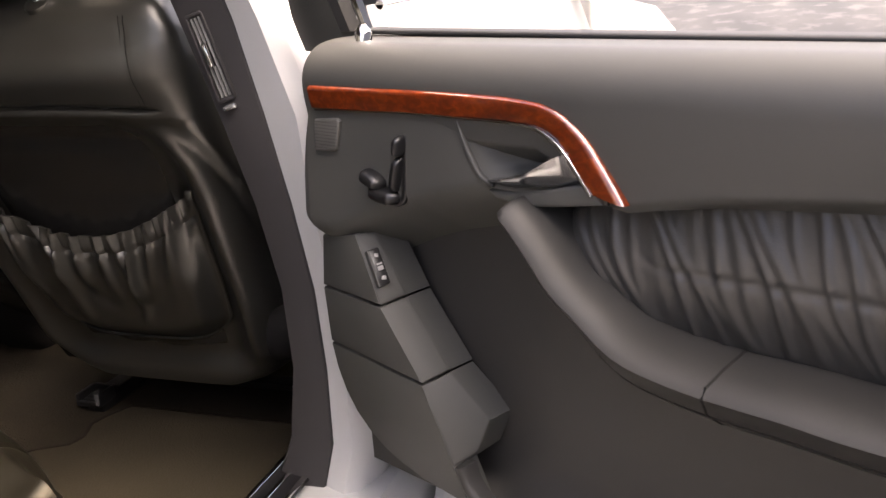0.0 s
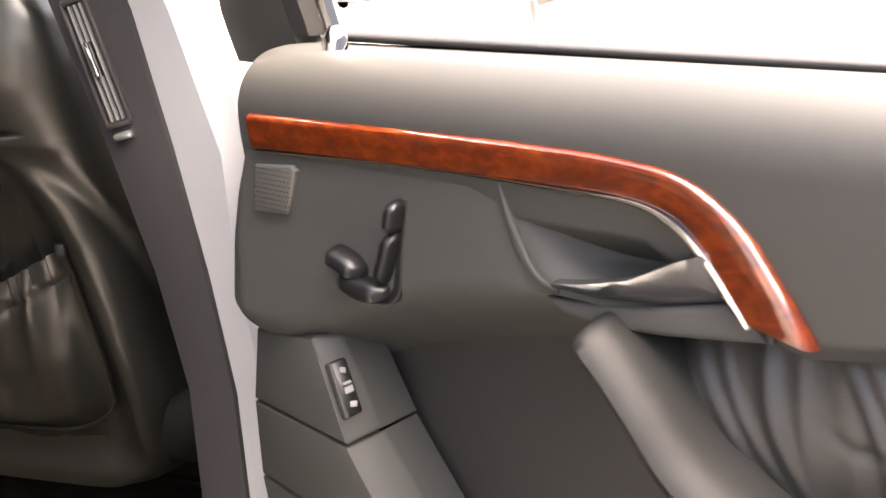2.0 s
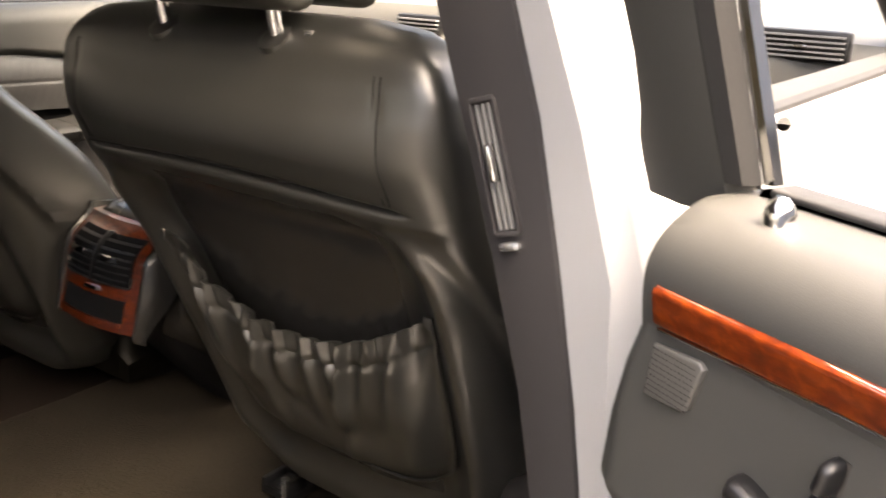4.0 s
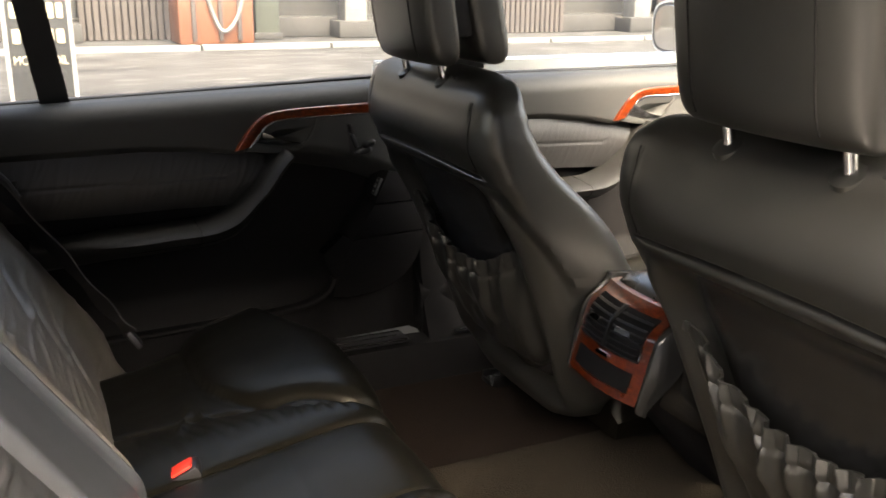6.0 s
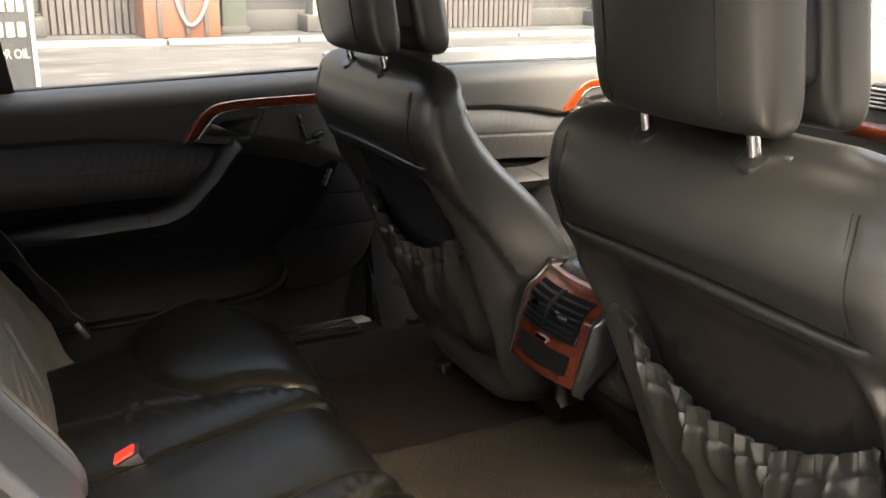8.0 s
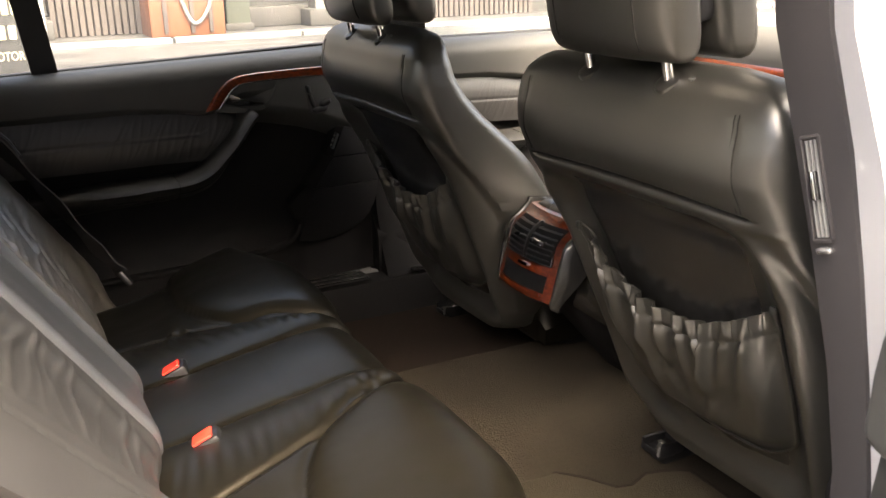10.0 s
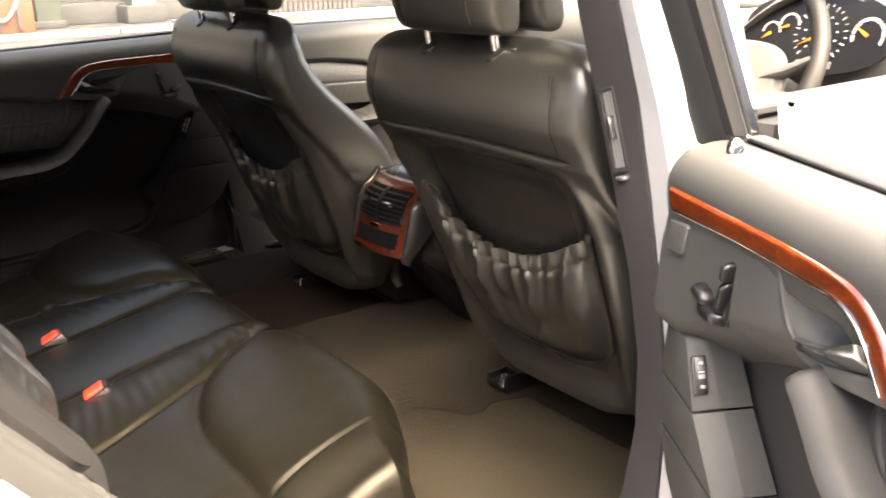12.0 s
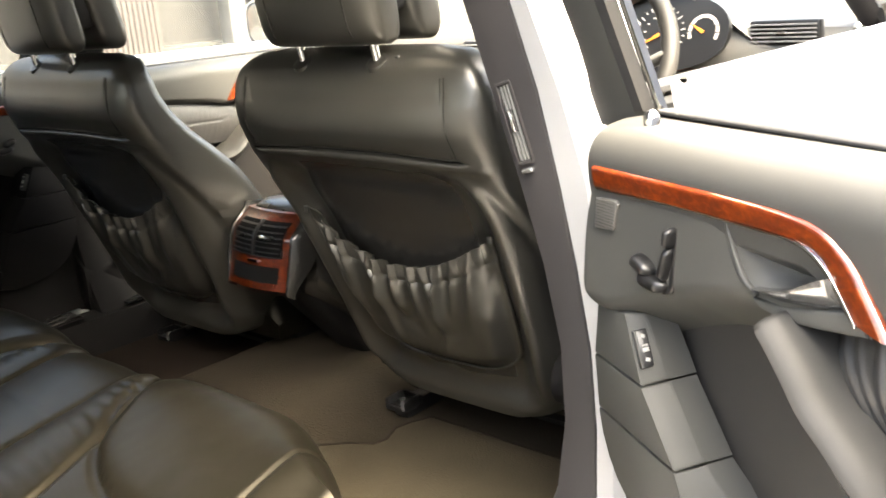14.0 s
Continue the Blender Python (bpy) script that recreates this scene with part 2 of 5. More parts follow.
def sheet(front, back, nu, nv):
    """A closed slab between two surfaces given over 0..1 by 0..1."""
    bm = bmesh.new()
    f = [[bm.verts.new(front(i / nu, j / nv)) for j in range(nv + 1)] for i in range(nu + 1)]
    k = [[bm.verts.new(back(i / nu, j / nv)) for j in range(nv + 1)] for i in range(nu + 1)]
    for i in range(nu):
        for j in range(nv):
            bm.faces.new((f[i][j], f[i + 1][j], f[i + 1][j + 1], f[i][j + 1]))
            bm.faces.new((k[i][j + 1], k[i + 1][j + 1], k[i + 1][j], k[i][j]))
    for i in range(nu):
        bm.faces.new((f[i + 1][0], f[i][0], k[i][0], k[i + 1][0]))
        bm.faces.new((f[i][nv], f[i + 1][nv], k[i + 1][nv], k[i][nv]))
    for j in range(nv):
        bm.faces.new((f[0][j], f[0][j + 1], k[0][j + 1], k[0][j]))
        bm.faces.new((f[nu][j + 1], f[nu][j], k[nu][j], k[nu][j + 1]))
    return bm


def block(size, m=Matrix(), bevel=0.004, segs=2):
    bm = bmesh.new()
    bmesh.ops.create_cube(bm, size=1, matrix=Matrix.Diagonal((*size, 1)))
    if bevel:
        bmesh.ops.bevel(bm, geom=bm.edges[:], offset=bevel, segments=segs, affect="EDGES", profile=0.5)
    bmesh.ops.transform(bm, matrix=m, verts=bm.verts)
    return bm


def prism(outline, place, depth, bevel=0.0):
    """Extrudes a flat outline (a, b); place(a, b, c) sets it in the world, c running over depth = (c0, c1)."""
    bm = bmesh.new()
    lo = [bm.verts.new((a, b, depth[0])) for a, b in outline]
    hi = [bm.verts.new((a, b, depth[1])) for a, b in outline]
    n = len(lo)
    bm.faces.new(lo[::-1])
    top = bm.faces.new(hi)
    for i in range(n):
        bm.faces.new((lo[i], lo[(i + 1) % n], hi[(i + 1) % n], hi[i]))
    bm.normal_update()
    if bevel:
        bmesh.ops.bevel(bm, geom=list(top.edges), offset=bevel, segments=3, affect="EDGES", profile=0.5)
    for v in bm.verts:
        v.co = place(*v.co)
    return bm


def tube(path, radius, sides=10, flat=1.0):
    """A round bar along points; radius a number or one for each point."""
    pts = [Vector(p) for p in path]
    rings, up = [], Vector((0, 0, 1))
    for i, p in enumerate(pts):
        d = (pts[min(i + 1, len(pts) - 1)] - pts[max(i - 1, 0)]).normalized()
        side = d.cross(up)
        side = side.normalized() if side.length > 0.05 else Vector((1, 0, 0)).cross(d).normalized()
        top = side.cross(d)
        r = radius[i] if isinstance(radius, (list, tuple)) else radius
        rings.append([p + r * (math.cos(a) * side + flat * math.sin(a) * top) for a in (2 * math.pi * k / sides for k in range(sides))])
    return loft(rings)


def smooth(pts, steps=8):
    """A smooth curve (Catmull-Rom) through points."""
    p = [Vector(q) for q in pts]
    out = []
    for i in range(len(p) - 1):
        a, b, c, d = p[max(i - 1, 0)], p[i], p[i + 1], p[min(i + 2, len(p) - 1)]
        for k in range(steps):
            t = k / steps
            out.append(0.5 * ((2 * b) + (c - a) * t + (2 * a - 5 * b + 4 * c - d) * t * t + (3 * b - a - 3 * c + d) * t ** 3))
    return out + [p[-1]]


def clamp(x, a=0.0, b=1.0):
    return max(a, min(b, x))


def step(a, b, x):
    t = clamp((x - a) / (b - a))
    return t * t * (3 - 2 * t)


def bell(x, w):
    return math.exp(-(x / w) ** 2)


def lerp(table, x):
    """Value of a small table of (x, y) pairs."""
    for (x0, y0), (x1, y1) in zip(table, table[1:]):
        if x <= x1:
            return y0 + (y1 - y0) * clamp((x - x0) / (x1 - x0))
    return table[-1][1]


def rough(p, s=1.0):
    return noise.noise(Vector(p) * s)


def joined(*bms):
    """One bmesh out of several."""
    out = bmesh.new()
    for b in bms:
        me = bpy.data.meshes.new("tmp")
        b.to_mesh(me)
        b.free()
        out.from_mesh(me)
        bpy.data.meshes.remove(me)
    return out


# ---- yard, ground and far wall ----
bm = bmesh.new()
bmesh.ops.create_grid(bm, x_segments=8, y_segments=8, size=400)
setting("ground", bm, concrete, "stained light concrete yard with damp streaks", "ground")

# Only the foot is in view; the height is added to screen low sky.
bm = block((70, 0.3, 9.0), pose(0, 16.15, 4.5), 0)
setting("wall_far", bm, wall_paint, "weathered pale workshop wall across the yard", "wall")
# Unseen; added to cut low sky from the cabin and bounce some light.
bm = block((32, 0.3, 3.9), pose(-5.5, -5.9, 1.95), 0)
setting("sky_screen_wall", bm, bounce_wall, "unseen pale wall added to hold back low sky at the open door", "wall")
bm = block((70, 0.5, 0.35), pose(0, 15.8, 0.175), 0.03)
setting("plinth", bm, wall_paint, "pale concrete plinth along the workshop wall", "plinth")


bm = joined(*[block((1.96, 0.22, 0.10), pose(-13 + 2 * i, 13.2, 0.03), 0.02) for i in range(18)])
setting("kerb", bm, old_white, "low pale kerb stones along the workshop front", "kerb")


def shutter_door(x, w):
    t = thing("roller_shutter", (x, 15.5, 0), "brown ribbed roller shutter in the workshop wall", "shutter", "workshop shutters")
    for k in (-0.5, 0.5):
        part("frame_post", block((0.12, 0.2, 3.2), pose(x + k * w, 15.9, 1.6), 0.01), old_white, t, "white painted frame post")
    n = int(w / 0.12)
    for i in range(n):
        xx = x - w / 2 + 0.06 + (i + 0.5) * (w - 0.12) / n
        part("slat", block((0.1, 0.06, 3.0), pose(xx, 15.5, 1.5), 0.012, 1), shutter_paint, t)


def far_column(x):
    t = thing("column", (x, 15.3, 0), "white painted square column at the workshop front", "column", "workshop columns")
    part("shaft", block((0.42, 0.42, 4.2), pose(x, 15.3, 2.1), 0.03), old_white, t)
    part("foot", block((0.7, 0.6, 0.3), pose(x, 15.3, 0.15), 0.03), wall_paint, t)


def bin_box(x, y, z0, w, h, tilt):
    t = thing("skip_bin", (x, y, z0), "orange painted steel bin by the wall", "bin", "orange bins")
    m = pose(x, y, z0, 0, tilt, 0)
    part("tub", block((w, 0.9, h), m @ pose(0, 0, h / 2), 0.05), orange, t)
    part("rim", block((w + 0.1, 1.0, 0.1), m @ pose(0, 0, h), 0.02), orange, t)
    for k in (-0.3, 0.05, 0.3):
        part("rib", block((0.07, 0.05, h * 0.9), m @ pose(k * w, -0.475, h / 2), 0.012), shutter_paint, t)


for x, w in ((1.27, 1.7), (8.6, 2.4), (13.5, 3.0), (-6.0, 3.0)):
    shutter_door(x, w)
for x in (-2.1, 0.15, 5.13, 11.4, 17.5):
    far_column(x)
bin_box(2.45, 14.6, 0, 1.2, 1.3, 0)


def green_post(x):
    t = thing("post", (x, 15.2, 0), "faded green painted post at the workshop front", "post")
    part("shaft", block((0.42, 0.3, 3.6), pose(x, 15.2, 1.8), 0.03), green, t)
    part("foot", block((0.5, 0.4, 0.12), pose(x, 15.2, 0.06), 0.02), wall_paint, t)


def sling(x):
    """A pale strap slung in a V over the orange bin."""
    t = thing("lifting_sling", (x, 14.1, 0.1), "pale webbing sling hanging over the orange bin", "sling")
    part("strap", tube(smooth([(x - 0.45, 14.10, 1.42), (x - 0.2, 14.10, 0.75), (x + 0.02, 14.09, 0.22), (x + 0.30, 14.10, 0.5), (x + 0.5, 14.10, 1.42)], 6), 0.03, 8), old_white, t)


green_post(3.5)
sling(2.5)


def advert_board():
    """Black standing board with pale lettering, beside a round tin."""
    c = Vector((-0.36, 7.6, 0))
    t = thing("advertising_board", c, "black standing advertising board with pale yellow lettering", "sign")
    part("panel", block((0.48, 0.03, 1.6), pose(c.x, c.y, 0.86), 0.006), banner_black, t)
    for s in (-0.255, 0.255):
        part("post", block((0.035, 0.05, 1.75), pose(c.x + s, c.y, 0.875), 0.006), grey_plastic, t)
    for s in (-0.255, 0.255):
        part("foot", block((0.05, 0.4, 0.05), pose(c.x + s, c.y, 0.025), 0.006), silver, t)
    for z, count, h in ((0.83, 6, 0.13), (0.62, 5, 0.12)):
        for k in range(count):
            pitch = 0.43 / count
            part("emblem", block((pitch * 0.72, 0.008, h), pose(c.x + (k - (count - 1) / 2) * pitch, c.y - 0.018, z), 0.012), yellowish, t, "pale yellow bar of a trade mark")
    cu = bpy.data.curves.new("lettering", "FONT")
    cu.body, cu.size, cu.align_x, cu.extrude = "MOTOR OIL", 0.112, "CENTER", 0.002
    tmp = bpy.data.objects.new("lettering", cu)
    scene.collection.objects.link(tmp)
    me = bpy.data.meshes.new_from_object(tmp.evaluated_get(bpy.context.evaluated_depsgraph_get()))
    scene.collection.objects.unlink(tmp)
    bpy.data.objects.remove(tmp)
    me.transform(pose(c.x, c.y - 0.02, 0.385, 90, 0, 0) @ Matrix.Diagonal((0.70, 0.95, 1, 1)))
    me.materials.append(yellowish)
    ob = new("lettering", me)
    ob.parent = t
    ob.matrix_parent_inverse = Matrix.Translation(t.location).inverted()


advert_board()


def old_drum(x, y):
    t = thing("metal_drum", (x, y, 0), "rusty brown open metal drum on the yard", "drum")
    n = 28
    rings = []
    for z, r in ((0, 0.26), (0.02, 0.28), (0.18, 0.28), (0.2, 0.29), (0.22, 0.28), (0.48, 0.28), (0.5, 0.295), (0.52, 0.28), (0.5, 0.265), (0.06, 0.265)):
        rings.append([(x + r * math.cos(2 * math.pi * k / n), y + r * math.sin(2 * math.pi * k / n), z) for k in range(n)])
    part("barrel", loft(rings), shutter_paint, t)


old_drum(-1.28, 7.2)


# ---- car shell ----
def floor_pan():
    def top(a, b):
        x, y = -0.75 + 2.2 * a, -0.74 + 1.48 * b
        hump = step(-0.165, -0.02, y) * step(0.258, 0.225, y) * 0.08 * step(1.25, 0.9, x)
        fwd = 0.0 if x < 1.0 else (x - 1.0) * 0.5
        return Vector((x, y, 0.34 + hump + fwd + 0.002 * rough((x, y, 0), 25)))

    setting("floor", sheet(top, lambda a, b: Vector((-0.75 + 2.2 * a, -0.74 + 1.48 * b, 0.27)), 80, 90), carpet, "dark brown-grey carpeted car floor with a centre tunnel", "car floor")


def underbody():
    bm = block((4.3, 1.4, 0.1), pose(0.3, 0, 0.21), 0.03)
    setting("underbody", bm, black, "dark underside of the car", "underbody")


def sill(side):
    """Door sill with a bright tread plate; side -1 is the open one."""
    y = side * 0.735
    n = 40
    ring = [(0.095, 0.30), (0.10, 0.40), (0.075, 0.435), (-0.03, 0.44), (-0.06, 0.42), (-0.07, 0.34), (-0.07, 0.24), (0.08, 0.22)]
    rings = [[(-0.62 + 1.95 * i / n, y + side * a, z) for a, z in ring] for i in range(n + 1)]
    name = "sill_right" if side < 0 else "sill_left"
    setting(name, loft(rings), paint, "silver-white painted door sill", "sill")
    kick = [(-0.03, 0.30), (-0.075, 0.30), (-0.085, 0.40), (-0.075, 0.438), (-0.03, 0.4465)]
    setting("kick_trim_" + name[5:], loft([[(-0.62 + 1.9 * i / n, y + side * a, z) for a, z in kick] for i in range(n + 1)]), black_shaded_trim, "black plastic trim along the inner sill", "trim")
    for x0, x1 in ((-0.5, 0.09), (0.2, 0.95)):
        t = thing("tread_plate", ((x0 + x1) / 2, y - side * 0.03, 0.437), "polished metal tread plate on the door sill", "tread plate", "tread plates")
        part("plate", block((x1 - x0, 0.055, 0.006), pose((x0 + x1) / 2, y - side * 0.045, 0.449), 0.0025), black, t, "glossy black plate")
        for k in (-1, 1):
            part("bright_edge", block((x1 - x0 - 0.01, 0.007, 0.004), pose((x0 + x1) / 2, y - side * 0.045 + k * 0.023, 0.4525), 0.001), chrome, t, "chrome edge strip")
        part("rib", block((x1 - x0 - 0.04, 0.006, 0.003), pose((x0 + x1) / 2, y - side * 0.045, 0.4535), 0.001), chrome, t)


def roof():
    def top(a, b):
        x, s = -1.35 + 1.9 * a, -1 + 2 * b
        arch = 1.43 - 0.06 * abs(s) ** 2.5 - 0.10 * (2 * a - 1) ** 4
        return Vector((x, 0.62 * s, arch))

    setting("roof", sheet(lambda a, b: top(a, b) + Vector((0, 0, 0.02)), lambda a, b: top(a, b) + Vector((0, 0, 0.008)), 24, 24), paint, "silver-white painted car roof", "roof")
    setting("ceiling", sheet(lambda a, b: top(a, b) + Vector((0, 0, 0.003)), lambda a, b: top(a, b) + Vector((0, 0, -0.02)), 24, 24), headliner, "pale cloth headlining of the car", "headliner")


def rail_and_pillars(side):
    """Roof rail, windscreen pillar and rear pillar of one flank."""
    tag = "right" if side < 0 else "left"
    path = smooth([(1.12, side * 0.77, 0.96), (1.0, side * 0.72, 1.10), (0.80, side * 0.66, 1.27), (0.4, side * 0.62, 1.37), (-0.3, side * 0.62, 1.375), (-0.85, side * 0.63, 1.31), (-1.2, side * 0.66, 1.18), (-1.45, side * 0.7, 1.0)], 6)
    setting("roof_rail_" + tag, tube([p for p in path], 0.042, 12, 0.8), paint, "silver-white roof rail and windscreen pillar", "pillar")
    inner = [p + Vector((0, -side * 0.018, -0.02)) for p in path]
    setting("rail_trim_" + tag, tube(inner, 0.036, 12, 0.8), pillar_trim, "grey inner trim of roof rail and pillars", "trim")


def centre_pillar(side):
    """The pillar between the doors: painted jamb outside, grey trim inside, an air vent in the trim."""
    tag = "right" if side < 0 else "left"
    zs = [0.42, 0.5, 0.6, 0.7, 0.8, 0.9, 1.0, 1.1, 1.2, 1.3, 1.37]
    inner = [(0.42, 0.66), (0.5, 0.694), (0.6, 0.712), (0.7, 0.712), (0.8, 0.695), (0.9, 0.668), (1.0, 0.638), (1.1, 0.607), (1.37, 0.57)]
    rings, jamb = [], []
    x0 = 0.0 if side < 0 else 0.13
    for z in zs:
        yi = lerp(inner, z)
        lean = x0 - 0.03 * (z - 0.9)
        wide = lerp([(0.42, 0.070), (0.6, 0.047), (0.75, 0.044), (0.9, 0.058), (1.0, 0.067), (1.37, 0.067)], z) if side < 0 else 0.049 + 0.021 * step(0.62, 0.42, z)
        wd = 1.0 if side < 0 else 1.0 + 2.2 * step(0.8, 0.55, z)
        rings.append([(lean + (dx * wd if dx > 0 else dx), side * (yi + dy), z) for dx, dy in ((0.06, 0.04), (0.025, 0.010), (0.006, 0.0), (-0.004, 0.005), (-0.009, wide * 0.6), (-0.006, wide), (0.012, wide + 0.006), (0.1, wide + 0.006), (0.13, 0.05))])
        bulge = 0.02 * bell(z - 0.93, 0.07)
        jamb.append([(lean + dx, side * (yi + dy), z) for dx, dy in ((0.0, wide - 0.004), (-0.006, wide + 0.012), (-0.012 - bulge * 0.3, wide + 0.03 + bulge), (0.0, wide + 0.046 + bulge), (0.05, wide + 0.06), (0.13, wide + 0.055), (0.13, wide - 0.004))])
    # Closed side: its shade is put into darker trim and jamb colours.
    trim = setting("pillar_trim_" + tag, loft(rings), pillar_trim if side < 0 else black_shaded_trim, "grey fabric-grained trim of the centre pillar" if side < 0 else "grey trim of the centre pillar with shade in its tone", "pillar")
    setting("pillar_jamb_" + tag, loft(jamb), paint if side < 0 else black_shaded_trim, "silver-white painted door jamb of the centre pillar" if side < 0 else "painted door jamb of the centre pillar, darkened for shade", "pillar")
    # vent
    cz, h = 0.963, 0.092
    yc = lerp(inner, cz) + 0.028
    lean = math.atan2(lerp(inner, 0.92) - lerp(inner, 1.01), 0.09)
    m = Matrix.Translation((x0 - 0.0055 - 0.03 * (cz - 0.9), side * yc, cz)) @ pose(0, 0, 0, side * math.degrees(lean), 0, 0)
    t = thing("pillar_air_vent", m.translation, "narrow grey slatted air vent with chrome slider in the pillar", "air vent", "pillar vents")
    w = 0.02
    part("backing", block((0.004, w - 0.002, h - 0.004), m @ pose(0.0, 0, 0), 0), black, t)
    part("frame", joined(*[block((0.008, 0.003, h), m @ pose(-0.002, s * w / 2, 0), 0.001) for s in (-1, 1)], *[block((0.008, w, 0.004), m @ pose(-0.002, 0, s * h / 2), 0.001) for s in (-1, 1)]), pillar_trim, t)
    for k in (-1, 0, 1):
        part("slat", block((0.006, 0.0016, h - 0.006), m @ pose(-0.002, k * 0.0048, 0), 0), grey_plastic, t)
    part("slider", block((0.008, 0.0045, 0.026), m @ pose(-0.006, 0, 0.003), 0.0015), chrome, t, "chrome slider")
    part("thumb_wheel", block((0.008, 0.017, 0.007), m @ pose(-0.004, 0, -h / 2 - 0.009), 0.003), silver, t, "chrome thumb wheel")


def rear_quarter():
    """Painted jamb and rear flank behind the open door, with striker and seal."""
    out = [(-1.5, 0.3), (-0.60, 0.3), (-0.56, 0.42), (-0.565, 0.58), (-0.63, 0.715), (-0.70, 0.81), (-0.77, 0.92), (-0.83, 1.0), (-1.5, 1.0)]
    setting("rear_jamb_right", prism(out, lambda a, b, c: Vector((a, c, b)), (-0.69, -0.80), 0.02), paint, "silver-white painted rear door jamb", "car body")
    out = [(-1.5, 0.3), (-0.9, 0.3), (-0.8, 0.55), (-0.82, 1.0), (-1.5, 1.0)]
    setting("rear_flank_left", prism(out, lambda a, b, c: Vector((a, c, b)), (0.7, 0.86), 0.02), paint, "silver-white painted rear flank", "car body")
    setting("rear_bulkhead", block((0.05, 1.4, 0.75), pose(-1.12, 0, 0.62), 0.01), black, "black bulkhead behind the rear bench", "bulkhead")
    setting("parcel_shelf", block((0.85, 1.36, 0.03), pose(-1.30, 0, 0.985), 0.008), pillar_trim, "grey parcel shelf behind the rear bench", "shelf")
    t = thing("door_striker", (-0.7285, -0.768, 0.84), "dark square latch plate on the white rear jamb", "striker")
    m = pose(-0.7285, -0.768, 0.8545, 0, -32.5, 0)
    part("plate", block((0.010, 0.042, 0.040), m, 0.003), black, t)
    part("bolt", tube([m @ Vector((0.003, 0, 0)), m @ Vector((0.0075, 0, 0))], 0.005, 6), silver, t, "bolt head")


def rear_pillar_trim():
    """Grey trim of the closed side's rear pillar, behind the quarter pane."""
    outline = [(-0.80, 0.97), (-0.80, 1.01), (-0.765, 1.051), (-0.66, 1.138), (-0.60, 1.19), (-0.53, 1.27), (-0.46, 1.385), (-1.5, 1.385), (-1.5, 0.93), (-0.80, 0.93)]
    bm = prism(outline, lambda a, b, c: Vector((a, 0.735 - 0.36 * (b - 1.0) + c, b)), (0.0, 0.05), 0.01)
    setting("rear_pillar_trim_left", bm, headliner, "grey trim of the rear pillar beside the quarter pane", "pillar")


rear_pillar_trim()
floor_pan()
underbody()
roof()
rear_quarter()
for side in (-1, 1):
    sill(side)
    rail_and_pillars(side)
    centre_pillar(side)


# ---- doors ----
ANGLE = radians(65)
DOOR_OUT = Vector((-math.cos(ANGLE), -math.sin(ANGLE), 0))
DOOR_IN = Vector((-math.sin(ANGLE), math.cos(ANGLE), 0))
HINGE = Vector((-0.06, -0.78, 0))


def open_right(u, n, z):
    return HINGE + DOOR_OUT * u + DOOR_IN * n + Vector((0, 0, z))


def shut(x0, side, spread=0.0, drop=0.0):
    """A closed door: spread draws its trim out from the hinge, drop lets its waist fall to the rear."""
    return lambda u, n, z: Vector((x0 - u - spread * step(0.11, 0.28, u), side * (0.70 - n), z - drop * (u - 0.1)))


RIDGE = ((1.0, 0.0), (0.985, 0.32), (0.94, 0.56), (0.82, 0.86), (0.75, 0.95), (0.64, 1.0), (0.50, 0.995), (-0.80, 0.70), (-0.93, 0.60), (-0.985, 0.34), (-1.0, 0.0))


def ribbon(P, path, half, height, base, sides=12, ridged=False):
    """A rounded strip along (u, z) points on a door: half widths, how far it stands out, and where its back lies."""
    pts = smooth([(u, z, 0) for u, z in path], 6)
    rings = []
    N = len(pts)
    for i, p in enumerate(pts):
        d = (pts[min(i + 1, N - 1)] - pts[max(i - 1, 0)]).normalized()
        q = Vector((-d.y, d.x))
        f = i / (N - 1)
        w, h, b = (v if not isinstance(v, list) else lerp(v, f) for v in (half, height, base))
        ring = []
        arc = [(math.cos(math.pi * k / sides), math.sin(math.pi * k / sides)) for k in range(sides + 1)]
        for cx, cy in RIDGE if ridged else [(math.copysign(abs(c) ** 0.7, c), abs(d2) ** 0.6) for c, d2 in arc]:
            k = cx * w * step(0.82, 1.0, f) * 1.05 if ridged else 0.0
            ring.append(P(p.x + q.x * w * cx + d.x * k, b + h * cy, p.y + q.y * w * cx + d.y * k))
        ring.append(P(p.x - q.x * w, b - 0.008, p.y - q.y * w))
        ring.append(P(p.x + q.x * w, b - 0.008, p.y + q.y * w))
        rings.append(ring)
    return loft(rings)


BELT = 0.980


def pleat(u, z):
    """Loose pleats of the door's leather insert."""
    v = 0.0
    s = u + 0.45 * (z - 0.84)
    for k, (c, w, a) in enumerate(PLEATS):
        v += a * bell(s - c - 0.006 * math.sin(40 * z + k), w)
    return v


rng = random.Random(5)
PLEATS = []
c = 0.345
while c < 0.98:
    PLEATS.append((c, rng.uniform(0.0028, 0.0050), rng.uniform(0.0006, 0.0024)))
    c += rng.uniform(0.009, 0.017)


